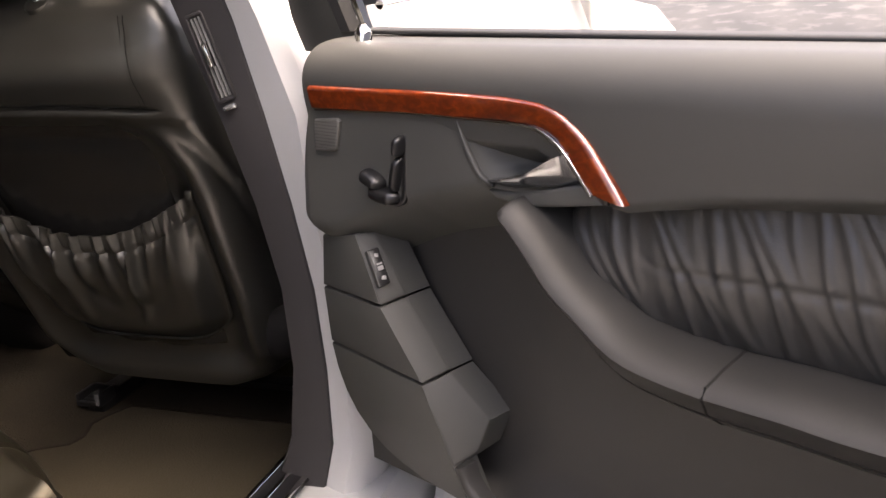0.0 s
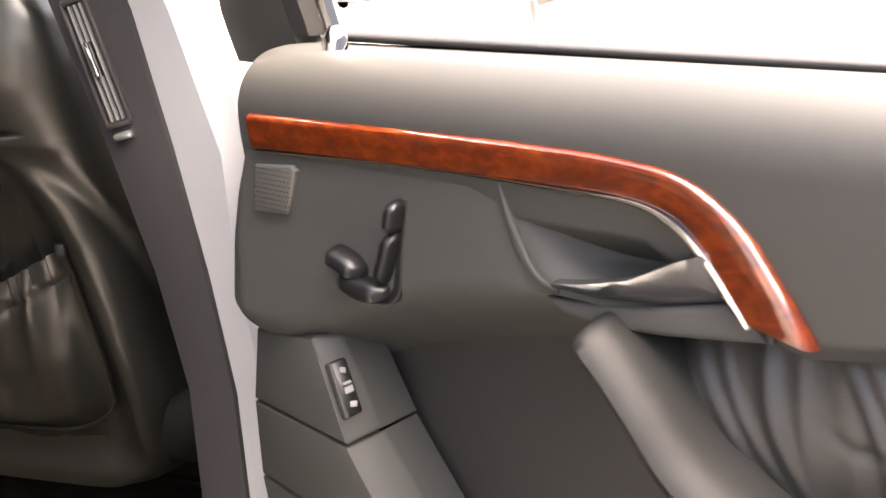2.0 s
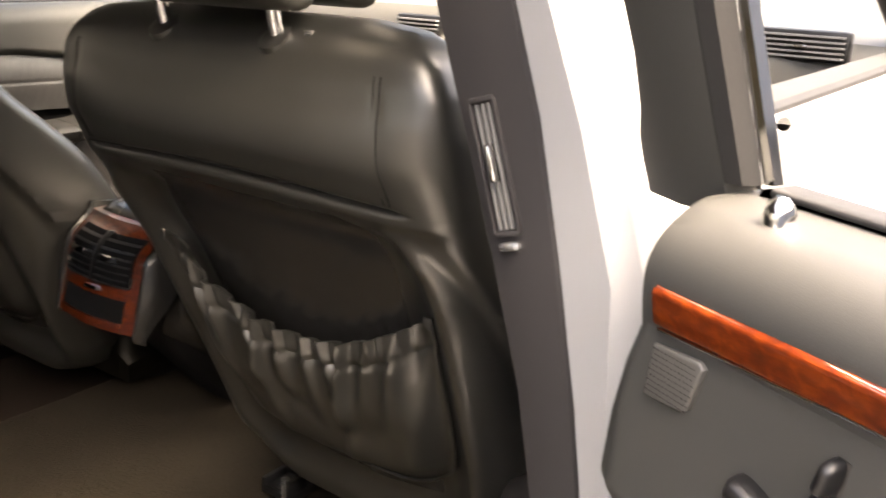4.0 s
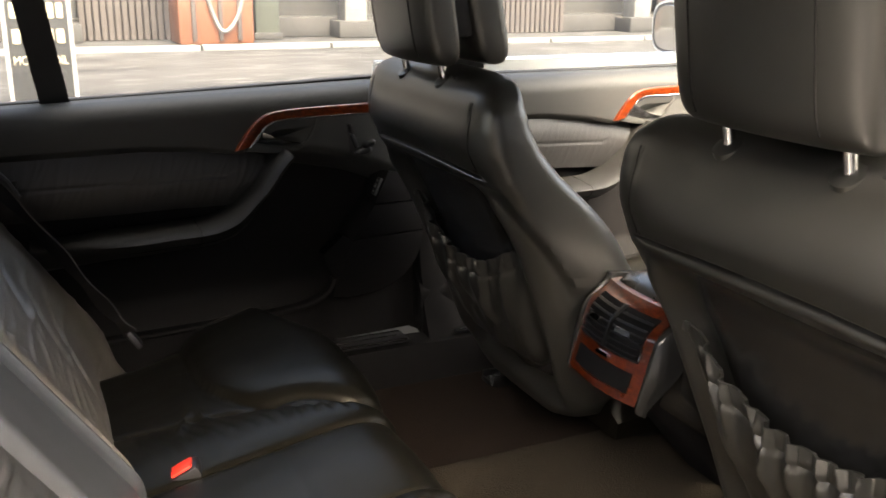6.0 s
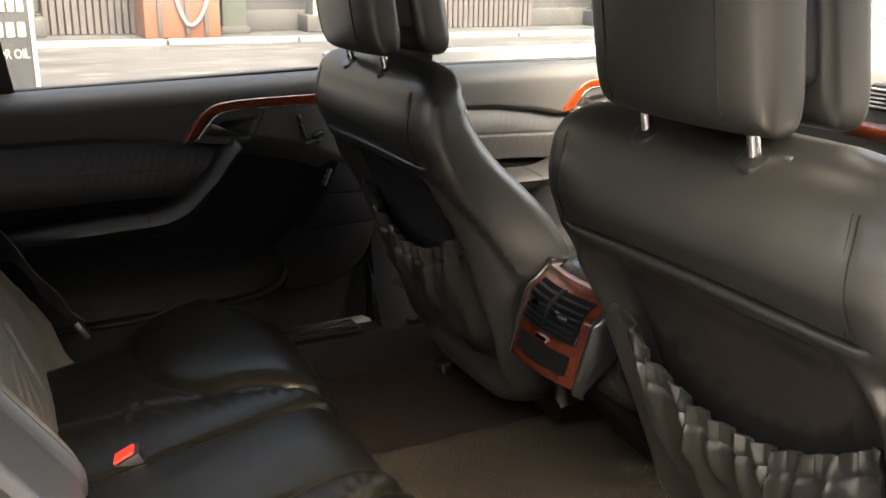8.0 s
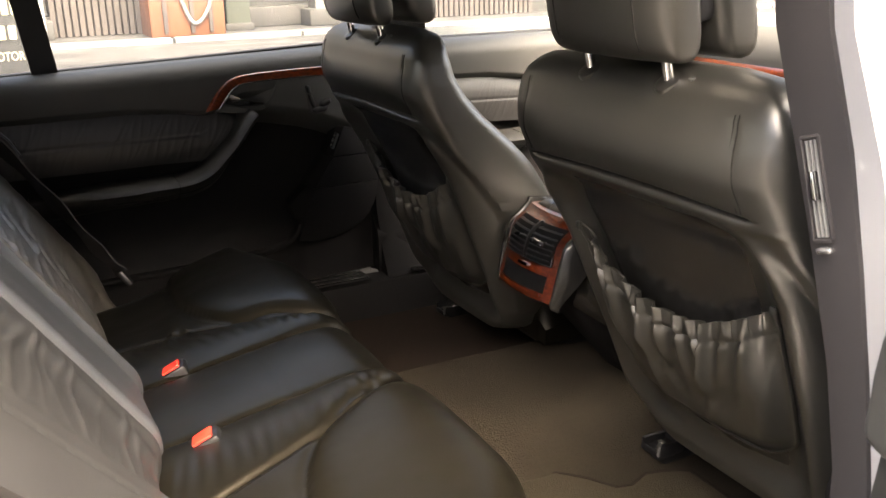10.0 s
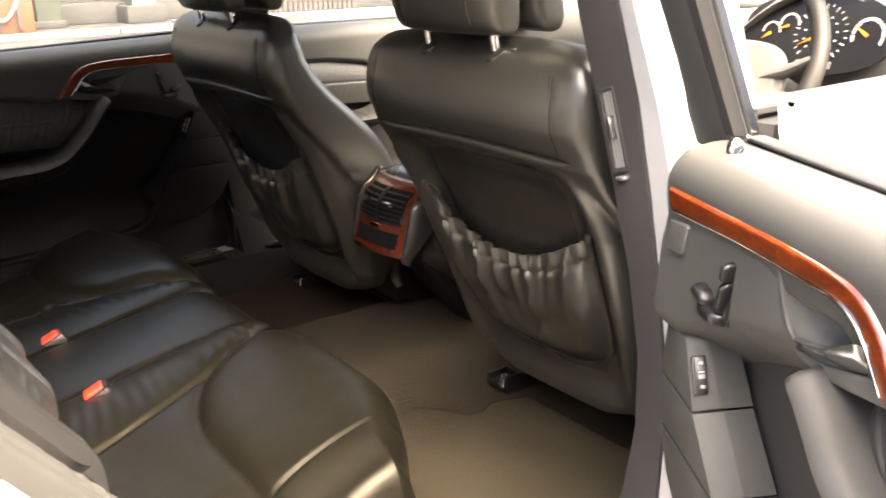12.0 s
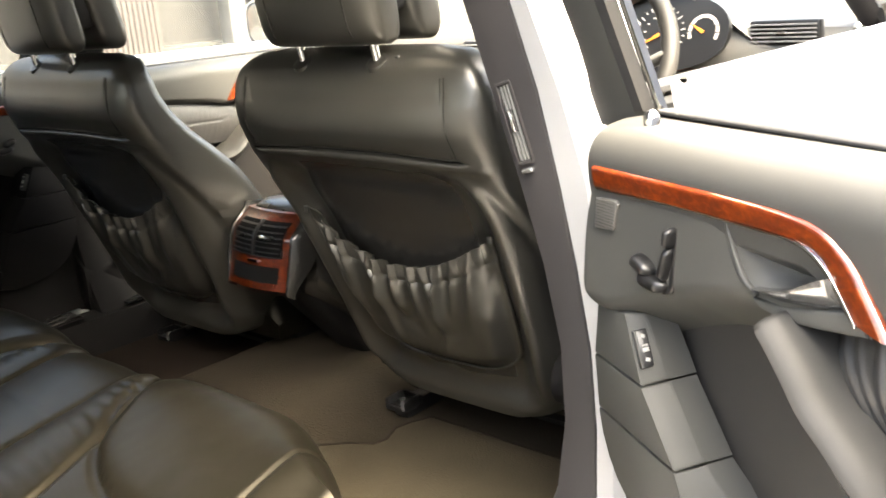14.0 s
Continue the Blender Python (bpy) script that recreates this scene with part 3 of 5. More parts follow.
def door(name, P, label, length=0.94, front=False, glazed=True, outer=None, soft=False):
    base = P(0.5, -0.1, 0.42)
    t = thing(name, base, label, "car door", "car doors")
    tone = door_vinyl
    zlow = 0.515 if not soft else 0.445

    # upper padding, rolling over at the window line
    def upper(a, b):
        u = 0.05 + (length - 0.05) * a
        low = lerp([(0.05, 0.905), (0.33, 0.905), (0.40, 0.868), (0.475, 0.884), (0.57, 0.896), (0.95, 0.906)], u)
        R = 0.036
        if b < 0.55:
            n, z = 0.012 + 0.005 * math.sin(math.pi * b / 0.55 * 0.5) - 0.004 * step(0.06, 0.0, b), low + (BELT - R - low) * b / 0.55
        else:
            g = min(1.0, (b - 0.55) / 0.37) * math.pi / 2
            n, z = 0.017 - R + R * math.cos(g) - 0.05 * clamp((b - 0.92) / 0.08), BELT - R + R * math.sin(g)
        n -= 0.02 * step(0.015, 0.0, a)
        return P(u, n, z)

    def upper_back(a, b):
        p = upper(a, b)
        return P(0.06 + (length - 0.07) * a, -0.06, 0.86 + 0.12 * b)

    part("upper_padding", sheet(upper, upper_back, 70, 40), tone, t, "soft grey vinyl padding")

    # door core behind everything
    core = [(0.04, 0.80), (0.03, 0.7), (0.04, 0.60), (0.085, 0.568), (0.17, 0.55), (0.30, 0.50), (length - 0.08, 0.50), (length - 0.02, 0.62), (length, 0.86), (length, 0.97), (0.07, 0.97)]
    part("core", prism(core, lambda a, b, c: P(a, c, b), (-0.10, -0.058), 0.01), rubber, t, "dark door core")

    # deep scoop and lower skin
    def brow(u):
        """Height at which the carrier rolls back into the scoop."""
        return lerp([(0.03, 0.794), (0.085, 0.797), (0.116, 0.809), (0.16, 0.829), (0.2, 0.843), (0.275, 0.860), (0.33, 0.868)], u)

    def scoop(a, b):
        u = 0.03 + (length - 0.05) * a
        z = zlow + (0.865 - zlow) * b
        n = -0.047 + 0.006 * math.sin(3.1 * b) * step(0.2, 0.3, u) + 0.042 * step(0.60, 0.53, z) * step(0.2, 0.3, u)
        return P(u, n, z)

    # The scoop's shade is in the colour, darker still on closed doors.
    part("lower_panel", sheet(scoop, lambda a, b: P(0.04 + (length - 0.07) * a, -0.06, zlow + 0.005 + (0.85 - zlow) * b), 60, 36), black_shaded_trim if soft else shaded_plastic, t, "grey moulded lower panel with shade in its tone")

    # carrier with switches and handle
    def carrier(a, b):
        z = 0.735 + 0.195 * b
        u0 = lerp([(0.735, 0.030), (0.792, 0.038), (0.817, 0.032), (0.857, 0.037), (0.89, 0.045), (0.93, 0.060)], z)
        u1 = lerp([(0.735, 0.37), (0.845, 0.345), (0.856, 0.315), (0.864, 0.292), (0.872, 0.283), (0.886, 0.270), (0.9065, 0.2575), (0.93, 0.248)], z)
        u = u0 + (u1 - u0) * a
        n = 0.014 - 0.080 * step(brow(u) + 0.020, brow(u) - 0.055, z) - 0.008 * step(0.05, 0.0, a) + 0.001 * step(1.0, 0.9, a)
        return P(u, n, z)

    part("switch_carrier", sheet(carrier, lambda a, b: P(0.045 + 0.2 * a, -0.055, 0.74 + 0.18 * b), 60, 60), door_plastic, t, "grey carrier panel rolling back into the scoop")
    low = [(0.281, 0.872), (0.290, 0.8655), (0.312, 0.8625), (0.345, 0.866), (0.390, 0.8735), (0.384, 0.882), (0.372, 0.887), (0.330, 0.8765), (0.300, 0.8725)]
    part("recess_lip", prism(low, lambda a, b, c: P(a, c, b), (-0.05, 0.0145), 0.003), door_plastic, t)

    def bowl(a, b):
        u, z = 0.250 + 0.142 * a, 0.8735 + 0.062 * b
        left = step(0.0, 0.34, a - 0.16 * (1 - b))
        d = 0.024 * left * step(1.0, 0.88, a) ** 0.5 * step(0.0, 0.30, b)
        return P(u, 0.0125 - d, z)

    part("handle_bowl", sheet(bowl, lambda a, b: P(0.252 + 0.136 * a, -0.05, 0.875 + 0.058 * b), 36, 24), door_plastic, t, "grey handle bowl")
    part("bowl_edge", ribbon(P, [(0.252, 0.929), (0.2585, 0.910), (0.266, 0.894), (0.275, 0.882), (0.288, 0.876)], [(0, 0.0015), (0.5, 0.0028), (1, 0.0015)], 0.0035, 0.0125), door_vinyl, t, "pale curved recess edge")

    def blade(a, b):
        u = 0.2865 + 0.085 * a
        lo, hi = lerp([(0, 0.8755), (0.27, 0.8765), (0.7, 0.882), (1, 0.888)], a), lerp([(0, 0.8815), (0.2, 0.885), (0.5, 0.8925), (0.76, 0.905), (0.88, 0.909), (1, 0.893)], a)
        n = 0.009 + 0.011 * b + 0.002 * math.sin(math.pi * b) + 0.004 * math.sin(math.pi * a) - 0.012 * step(0.84, 1.0, a) * b
        return P(u, n, lo + (hi - lo) * b)

    part("handle_blade", sheet(blade, lambda a, b: blade(a, b) + (P(0, -0.009, 0) - P(0, 0, 0)), 30, 12), dark_chrome, t, "chrome pull handle with dark reflections in its tone")

    # polished wood
    spine = [(0.074, 0.9345), (0.16, 0.9362), (0.26, 0.9378), (0.318, 0.937), (0.347, 0.932), (0.366, 0.919), (0.380, 0.901), (0.3955, 0.8795)]
    part("wood_trim", ribbon(P, spine, [(0, 0.0108), (0.45, 0.0088), (0.65, 0.0098), (0.8, 0.0118), (0.92, 0.0118), (1, 0.0105)], 0.0075, 0.0130, 16, True), wood, t, "polished red-brown burl wood strip", 25)
    edge = [(0.078, 0.9225), (0.14, 0.9252), (0.20, 0.9275), (0.28, 0.9275), (0.325, 0.9265), (0.346, 0.919), (0.360, 0.907), (0.374, 0.890), (0.382, 0.880)]
    part("wood_edging", ribbon(P, edge, [(0, 0.0008), (0.4, 0.0012), (0.6, 0.0022), (0.85, 0.0026), (1, 0.0012)], 0.004, 0.0145, 6), chrome, t, "thin chrome line along the wood")

    # lamp square
    sq = [(0.076, 0.914), (0.108, 0.917), (0.112, 0.914), (0.104, 0.889), (0.100, 0.886), (0.072, 0.884)]
    part("speaker_grille", prism(sq, lambda a, b, c: P(a, c, b), (0.01, 0.0185), 0.002), lens_grey, t, "grey perforated square grille")
    holes = bmesh.new()
    for i in range(11):
        for j in range(9):
            z = 0.8885 + 0.0030 * j
            u = 0.0765 + 0.0028 * i + 0.0014 * (j % 2) + 0.14 * (z - 0.90)
            vs = [holes.verts.new(P(u + 0.00055 * math.cos(k * math.pi / 3), 0.0189, z + 0.00055 * math.sin(k * math.pi / 3))) for k in range(6)]
            holes.faces.new(vs)
    tagged(part("perforation", holes, void, t), kind="stuff")

    # seat adjuster shaped like a seat
    def key(nm, path, wide, tall, lab=""):
        part(nm, ribbon(P, path, [(0, wide * 0.35), (0.12, wide * 0.8), (0.3, wide), (0.7, wide), (0.88, wide * 0.8), (1, wide * 0.35)], [(0, tall * 0.5), (0.2, tall), (0.8, tall), (1, tall * 0.5)], 0.012), black, t, lab)

    key("adjuster_back", [(0.176, 0.858), (0.179, 0.868), (0.183, 0.880), (0.186, 0.889)], 0.0048, 0.012, "seat-shaped adjuster key")
    key("adjuster_head", [(0.186, 0.890), (0.188, 0.898), (0.190, 0.908)], 0.0045, 0.014)
    key("adjuster_cushion", [(0.145, 0.857), (0.156, 0.854), (0.168, 0.852), (0.180, 0.853)], 0.0072, 0.014)
    key("adjuster_thigh", [(0.138, 0.870), (0.146, 0.868), (0.155, 0.865), (0.163, 0.860)], 0.0066, 0.016)
    part("adjuster_plate", ribbon(P, [(0.172, 0.846), (0.184, 0.853), (0.188, 0.878), (0.192, 0.908)], 0.0035, 0.003, 0.0125), black, t)

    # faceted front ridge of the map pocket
    # Closed doors: pocket panels take near-black trim in place of shade.
    def plate(pts, nm, mat=black_shaded_trim if soft else door_plastic, lab=""):
        bm2 = bmesh.new()
        f = [bm2.verts.new(P(*q)) for q in pts]
        k = [bm2.verts.new(P(q[0] + 0.002, q[1] - 0.03, q[2])) for q in pts]
        bm2.faces.new(f)
        bm2.faces.new(k[::-1])
        m2 = len(f)
        for i in range(m2):
            bm2.faces.new((f[i], k[i], k[(i + 1) % m2], f[(i + 1) % m2]))
        bm2.normal_update()
        top = [e for e in bm2.edges if all(v in f for v in e.verts)]
        bmesh.ops.bevel(bm2, geom=top, offset=0.0025, segments=2, affect="EDGES", profile=0.5)
        return part(nm, bm2, mat, t, lab)

    g = 0.0012
    A1, A2, A3, A4 = (0.1095, 0.012, 0.8065), (0.140, 0.016, 0.743), (0.1865, 0.015, 0.676), (0.215, 0.010, 0.598)
    B1, B2, B3, B4 = (0.1205, -0.004, 0.807), (0.1475, -0.011, 0.747), (0.196, -0.013, 0.682), (0.238, -0.020, 0.642)

    def shift(q, dz):
        return (q[0], q[1], q[2] + dz)

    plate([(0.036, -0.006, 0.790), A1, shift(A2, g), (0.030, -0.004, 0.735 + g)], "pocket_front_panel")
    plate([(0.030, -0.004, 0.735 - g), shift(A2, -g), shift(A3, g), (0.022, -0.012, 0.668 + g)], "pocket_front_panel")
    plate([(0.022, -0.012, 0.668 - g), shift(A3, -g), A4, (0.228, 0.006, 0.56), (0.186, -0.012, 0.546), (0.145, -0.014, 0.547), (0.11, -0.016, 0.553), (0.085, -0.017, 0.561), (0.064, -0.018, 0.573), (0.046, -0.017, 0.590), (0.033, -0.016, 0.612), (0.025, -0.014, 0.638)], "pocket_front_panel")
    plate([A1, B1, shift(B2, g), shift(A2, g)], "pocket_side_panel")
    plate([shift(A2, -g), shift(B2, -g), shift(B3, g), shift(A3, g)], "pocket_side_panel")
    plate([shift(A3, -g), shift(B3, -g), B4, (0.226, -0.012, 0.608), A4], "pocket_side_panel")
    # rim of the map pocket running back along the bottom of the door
    part("pocket_rim", ribbon(P, [(0.222, 0.600), (0.232, 0.578), (0.262, 0.558), (0.33, 0.548), (0.5, 0.545), (length - 0.1, 0.55)], 0.006, 0.012, 0.0), black_shaded_trim if soft else shaded_plastic, t, "rounded rim of the map pocket")
    # memory switch block on the side panel
    axes = (P(*A2) - P(*A1)).normalized()
    wide = (P(*B2) - P(*A2)).normalized()
    nrm = wide.cross(axes).normalized()
    if nrm.dot(P(0.3, 0.1, 0.8) - P(0.13, 0, 0.78)) < 0:
        nrm = -nrm
    cc = (P(*A1) * 1.15 + P(*B1) * 0.85 + P(*B2) * 0.85 + P(*A2) * 1.15) / 4 + nrm * 0.003
    mm = Matrix((wide, axes, nrm)).transposed().to_4x4()
    mm.translation = cc
    sw = part("window_switch", block((0.0125, 0.036, 0.005), mm, 0.002), black, t, "black switch block with pale symbols")
    part("switch_ridge", block((0.0025, 0.036, 0.007), mm @ pose(-0.0060, 0, 0.001), 0.0010), door_plastic, sw)
    for k, w, h in ((-0.011, 0.004, 0.0035), (0.0, 0.006, 0.007), (0.011, 0.0045, 0.0035)):
        part("symbol", block((w, h, 0.001), mm @ pose(0.001, k, 0.0032, 0, 0, 20 if k else 0), 0.0003), lens_light, sw, "pale switch symbol")
    part("symbol", block((0.006, 0.0014, 0.001), mm @ pose(0.001, -0.0012, 0.0036), 0), black, sw)

    # pleated leather insert
    def ins(a, b):
        u = 0.325 + (length - 0.04 - 0.325) * a
        lo = lerp([(0.325, 0.80), (0.35, 0.785), (0.405, 0.770), (0.517, 0.776), (0.62, 0.778), (0.95, 0.79)], u)
        hi = lerp([(0.325, 0.852), (0.385, 0.870), (0.475, 0.885), (0.57, 0.896), (0.95, 0.908)], u)
        z = lo + (hi - lo) * b
        pl = pleat(u, z) * ((0.12 if front else 0.3) if soft else 1.0) * step(0, 0.08, b)
        line = 0.0017 * bell(z - lerp([(0.325, 0.92), (0.386, 0.856), (0.40, 0.841), (0.424, 0.829), (0.515, 0.832), (0.95, 0.845)], u), 0.003) * step(0.40, 0.43, u)
        n = -0.012 + 0.012 * math.sin(math.pi * b) + pl - line - 0.012 * step(0.05, 0, a)
        return P(u, n, z)

    part("leather_insert", sheet(ins, lambda a, b: P(0.345 + (length - 0.06 - 0.345) * a, -0.05, 0.78 + 0.09 * b), 330, 48), door_pad, t, "pleated dark grey leather insert")
    if soft and not front:
        lamp = [(0.776, 0.834), (0.813, 0.836), (0.813, 0.860), (0.776, 0.858)]
        part("door_lamp", prism(lamp, lambda a, b, c: P(a, c, b), (-0.02, 0.0075), 0.002), black, t, "small dark lamp in the insert")
        lens = [(0.779, 0.837), (0.810, 0.839), (0.810, 0.857), (0.779, 0.855)]
        part("lamp_lens", prism(lens, lambda a, b, c: P(a, c, b), (0.0, 0.0095), 0.002), door_pad, t)

    # pull grip running into the armrest
    crest = smooth([(0.309, 0.867, 0), (0.324, 0.853, 0), (0.340, 0.835, 0), (0.364, 0.808, 0), (0.405, 0.785, 0), (0.445, 0.7765, 0), (0.487, 0.773, 0), (0.54, 0.773, 0), (0.60, 0.772, 0), (0.75, 0.778, 0), (0.88, 0.786, 0)], 8)
    if soft:
        crest = [Vector((p.x, p.y - 0.028 * step(0.32, 0.47, p.x) - 0.012 * step(0.6, 0.8, p.x), 0)) for p in crest if p.x < 0.78]
    GRIP = [(-0.024, -0.045), (-0.022, -0.005), (-0.016, 0.020), (-0.008, 0.035), (-0.002, 0.0405), (0.004, 0.0375), (0.010, 0.022), (0.016, -0.02)]
    REST = [(-0.052, -0.045), (-0.047, -0.010), (-0.036, 0.020), (-0.019, 0.042), (-0.005, 0.050), (0.001, 0.045), (0.005, 0.020), (0.008, -0.02)]

    def section(i):
        p = crest[i]
        d = (crest[min(i + 1, len(crest) - 1)] - crest[max(i - 1, 0)]).normalized()
        q = Vector((-d.y, d.x))
        f = step(0.37, 0.44, p.x)
        end = 1.0 if i > 4 else (0.40, 0.78, 0.92, 0.97, 0.99)[i]
        tail = (1 - 0.5 * step(0.8, 0.88, p.x)) * (1.0 if not soft else (1.35 - 1.1 * step(0.60, 0.78, p.x)))
        prof = [((a0 * (1 - f) + a1 * f) * (0.25 + 0.75 * end), (b0 * (1 - f) + b1 * f)) for (a0, b0), (a1, b1) in zip(GRIP, REST)]
        return [P(p.x + q.x * a, b * end * tail if b > 0 else b, p.y + q.y * a) for a, b in prof]

    cut = min(range(len(crest)), key=lambda i: abs(crest[i].x - 0.487))
    part("pull_grip", loft([section(i) for i in range(cut + 1)]), grip_leather, t, "curved grey leather pull grip", 60)
    part("armrest", loft([section(i) for i in range(cut, len(crest))]), grip_leather, t, "grey leather armrest", 60)
    part("armrest_seam", tube([section(cut)[k] for k in range(1, 8)], 0.0011, 6), stitch, t)
    part("stitching", tube([section(i)[3] * 0.8 + section(i)[2] * 0.2 for i in range(20, len(crest) - 8)], 0.0012, 6), stitch, t, "stitched seam along the armrest")
    if soft:
        part("reading_lamp", prism([(0.775, 0.84), (0.805, 0.84), (0.805, 0.862), (0.775, 0.862)], lambda a, b, c: P(a, c, b), (-0.02, 0.006), 0.002), door_plastic, t, "small dark square lamp")

    # lock pin and window seals
    c = P(0.105, -0.026, 0.982)
    part("lock_pin", tube([c + Vector((0, 0, z)) for z in (-0.01, 0.004, 0.008, 0.012)], [0.008, 0.008, 0.0065, 0.003], 14), chrome, t, "chrome lock pin")
    part("window_seal", ribbon(P, [(0.07, 0.984), (0.5, 0.981), (length, 0.981)], 0.003, 0.010, -0.068), rubber, t, "black rubber window seal")

    # window frame: upright at the hinge side, top run, divider and rear edge
    def lean(u, z):
        return P(u - 0.062 + 0.02 * (z - 1.0), -0.05 + 0.40 * (z - 1.0), z)

    ring_at = lambda u0, u1, z: [lean(u0, z) + (P(0, 0.012, 0) - P(0, 0, 0)), lean((u0 + u1) / 2, z) + (P(0, 0.016, 0) - P(0, 0, 0)), lean(u1, z) + (P(0, 0.008, 0) - P(0, 0, 0)), lean(u1 + 0.004, z) + (P(0, -0.012, 0) - P(0, 0, 0)), lean(u0, z) + (P(0, -0.035, 0) - P(0, 0, 0))]
    part("frame_upright", loft([ring_at(0.058 - 0.012 * step(1.04, 0.99, z), 0.108, z) for z in (0.965, 0.985, 1.0, 1.02, 1.05, 1.1, 1.2, 1.33)]), door_plastic, t, "grey trimmed window frame")
    part("frame_seal", loft([[lean(u, z) + (P(0, n, 0) - P(0, 0, 0)) for u, n in ((0.109, 0.008), (0.118, 0.004), (0.121, -0.008), (0.112, -0.014))] for z in (0.985, 1.1, 1.33)]), rubber, t, "black rubber glass channel")
    part("frame_bright_line", loft([[lean(u, z) + (P(0, n, 0) - P(0, 0, 0)) for u, n in ((0.1195, -0.010), (0.125, -0.012), (0.125, -0.020), (0.1195, -0.018))] for z in (0.985, 1.1, 1.33)]), chrome, t, "bright metal line")
    part("frame_top", tube([lean(u, z) for u, z in ((0.06, 1.33), (0.3, 1.35), (0.6, 1.34), (0.78, 1.29))], 0.02, 8), door_plastic, t)
    if not front:
        part("glass_divider", loft([[lean(u + 0.13 * (z - 1.0), z) + (P(0, n, 0) - P(0, 0, 0)) for u, n in ((0.742, 0.012), (0.790, 0.012), (0.790, -0.012), (0.742, -0.012))] for z in (0.97, 1.15, 1.33)]), rubber, t, "black window divider")
        part("frame_rear", tube([lean(u, z) for u, z in ((1.03, 0.985), (1.0, 1.04), (0.93, 1.12), (0.80, 1.27))], [0.010, 0.010, 0.012, 0.016], 8), door_plastic, t)
    if glazed:
        end = 0.765 if not front else 0.83
        gl = part("pane", sheet(lambda a, b: lean(0.115 + (end - 0.115) * a, 0.985 + 0.35 * b) + (P(0, -0.014, 0) - P(0, 0, 0)), lambda a, b: lean(0.115 + (end - 0.115) * a, 0.985 + 0.35 * b) + (P(0, -0.018, 0) - P(0, 0, 0)), 2, 2), glass, t, "clear side window pane")
        gl.visible_shadow = False
        if not front:
            q = lambda n: (lambda a, b: lean(0.765 + 0.09 * b + (1.02 - 0.765 - (0.09 + 0.60 * 0.35) * b) * a, 0.985 + 0.35 * b) + (P(0, n, 0) - P(0, 0, 0)))
            gl = part("quarter_pane", sheet(q(-0.014), q(-0.018), 2, 2), glass, t, "small clear quarter pane")
            gl.visible_shadow = False

    # painted outer skin
    def skin(a, b):
        u = 0.0 + (length + 0.03) * a
        z = 0.30 + ((0.702 if front else 0.665) * b)
        n = -0.19 + (0.05 if front else 0.1) * step(0.55, 1.0, b) ** 1.5 - 0.02 * math.sin(math.pi * b) + 0.03 * step(0.3, 0.0, b)
        return P(u, n, z)

    if outer is not False:
        part("outer_skin", sheet(skin, lambda a, b: skin(a, b) + (P(0, 0.02, 0) - P(0, 0, 0)), 30, 20), paint, t, "silver-white painted outer skin")
        if front:
            part("waist_line", tube([skin(i / 20, 1.0) + (P(0, 0.004, 0) - P(0, 0, 0)) for i in range(21)], 0.005, 8), chrome if not front else silver, t, "bright waist moulding")
        hm = [P(length - 0.24, -0.19, 0.845), P(length - 0.2, -0.225, 0.85), P(length - 0.08, -0.225, 0.852), P(length - 0.04, -0.19, 0.85)]
        part("outer_handle", tube(smooth(hm, 5), 0.011, 10), paint, t, "painted outer door handle")
        part("outer_molding", ribbon(lambda u, n, z: P(u, n, z), [(0.0, 0.62), (length, 0.62)], 0.012, -0.012, -0.195), grey_plastic, t, "grey rubbing strip")
    return t


door("rear_door", open_right, "open rear door with grey leather, burl wood strip and pleated insert", glazed=False)
door("rear_door", shut(0.162, 1, 0.0, 0.032), "closed rear door in dark grey leather with burl wood strip", soft=True)
door("front_door", shut(1.09, 1, 0.1), "closed front door in grey leather with chrome-edged burl wood", front=True, soft=True, length=0.88)
door("front_door", shut(1.09, -1), "closed silver-white front door beside the driver seat", front=True, soft=True, length=0.98, glazed=False)


# ---- front seats ----
SEAT_Y = -0.37


def seat_rear(z):
    return lerp(SEAT_REAR, z)


SEAT_REAR = [(0.455, 0.206), (0.61, 0.150), (0.785, 0.076), (0.86, 0.034), (0.90, 0.013), (0.94, 0.001), (0.975, -0.003), (1.005, -0.001), (1.022, 0.006), (1.036, 0.020), (1.046, 0.044)]
SEAT_W = [(0.455, 0.15), (0.464, 0.178), (0.480, 0.204), (0.515, 0.229), (0.6, 0.240), (0.75, 0.246), (0.9, 0.249), (0.96, 0.247), (0.995, 0.242), (1.018, 0.231), (1.033, 0.214), (1.042, 0.192), (1.046, 0.15)]
SEAT_D = [(0.455, 0.13), (0.48, 0.165), (0.6, 0.185), (0.725, 0.182), (0.81, 0.165), (0.9, 0.128), (0.96, 0.104), (1.0, 0.09), (1.022, 0.08), (1.036, 0.062), (1.046, 0.026)]
SIDE_LINE = [(0.43, 0.30), (0.55, 0.26), (0.69, 0.185), (0.8, 0.10), (0.912, 0.0), (0.95, -0.1)]


def fold_z(lat):
    return 0.912 - 0.008 * (lat / 0.2) ** 2


PANEL_TOP, PANEL_R = 0.906, 0.085


def panel_edge(z):
    """Half width of the recessed rear panel, its upper corners well rounded."""
    e = lerp([(0.44, 0.160), (0.55, 0.172), (0.7, 0.186), (0.82, 0.196), (0.915, 0.20)], z)
    up = clamp(z - (PANEL_TOP - PANEL_R), 0.0, PANEL_R)
    return e - PANEL_R + math.sqrt(max(0.0, PANEL_R ** 2 - up ** 2))


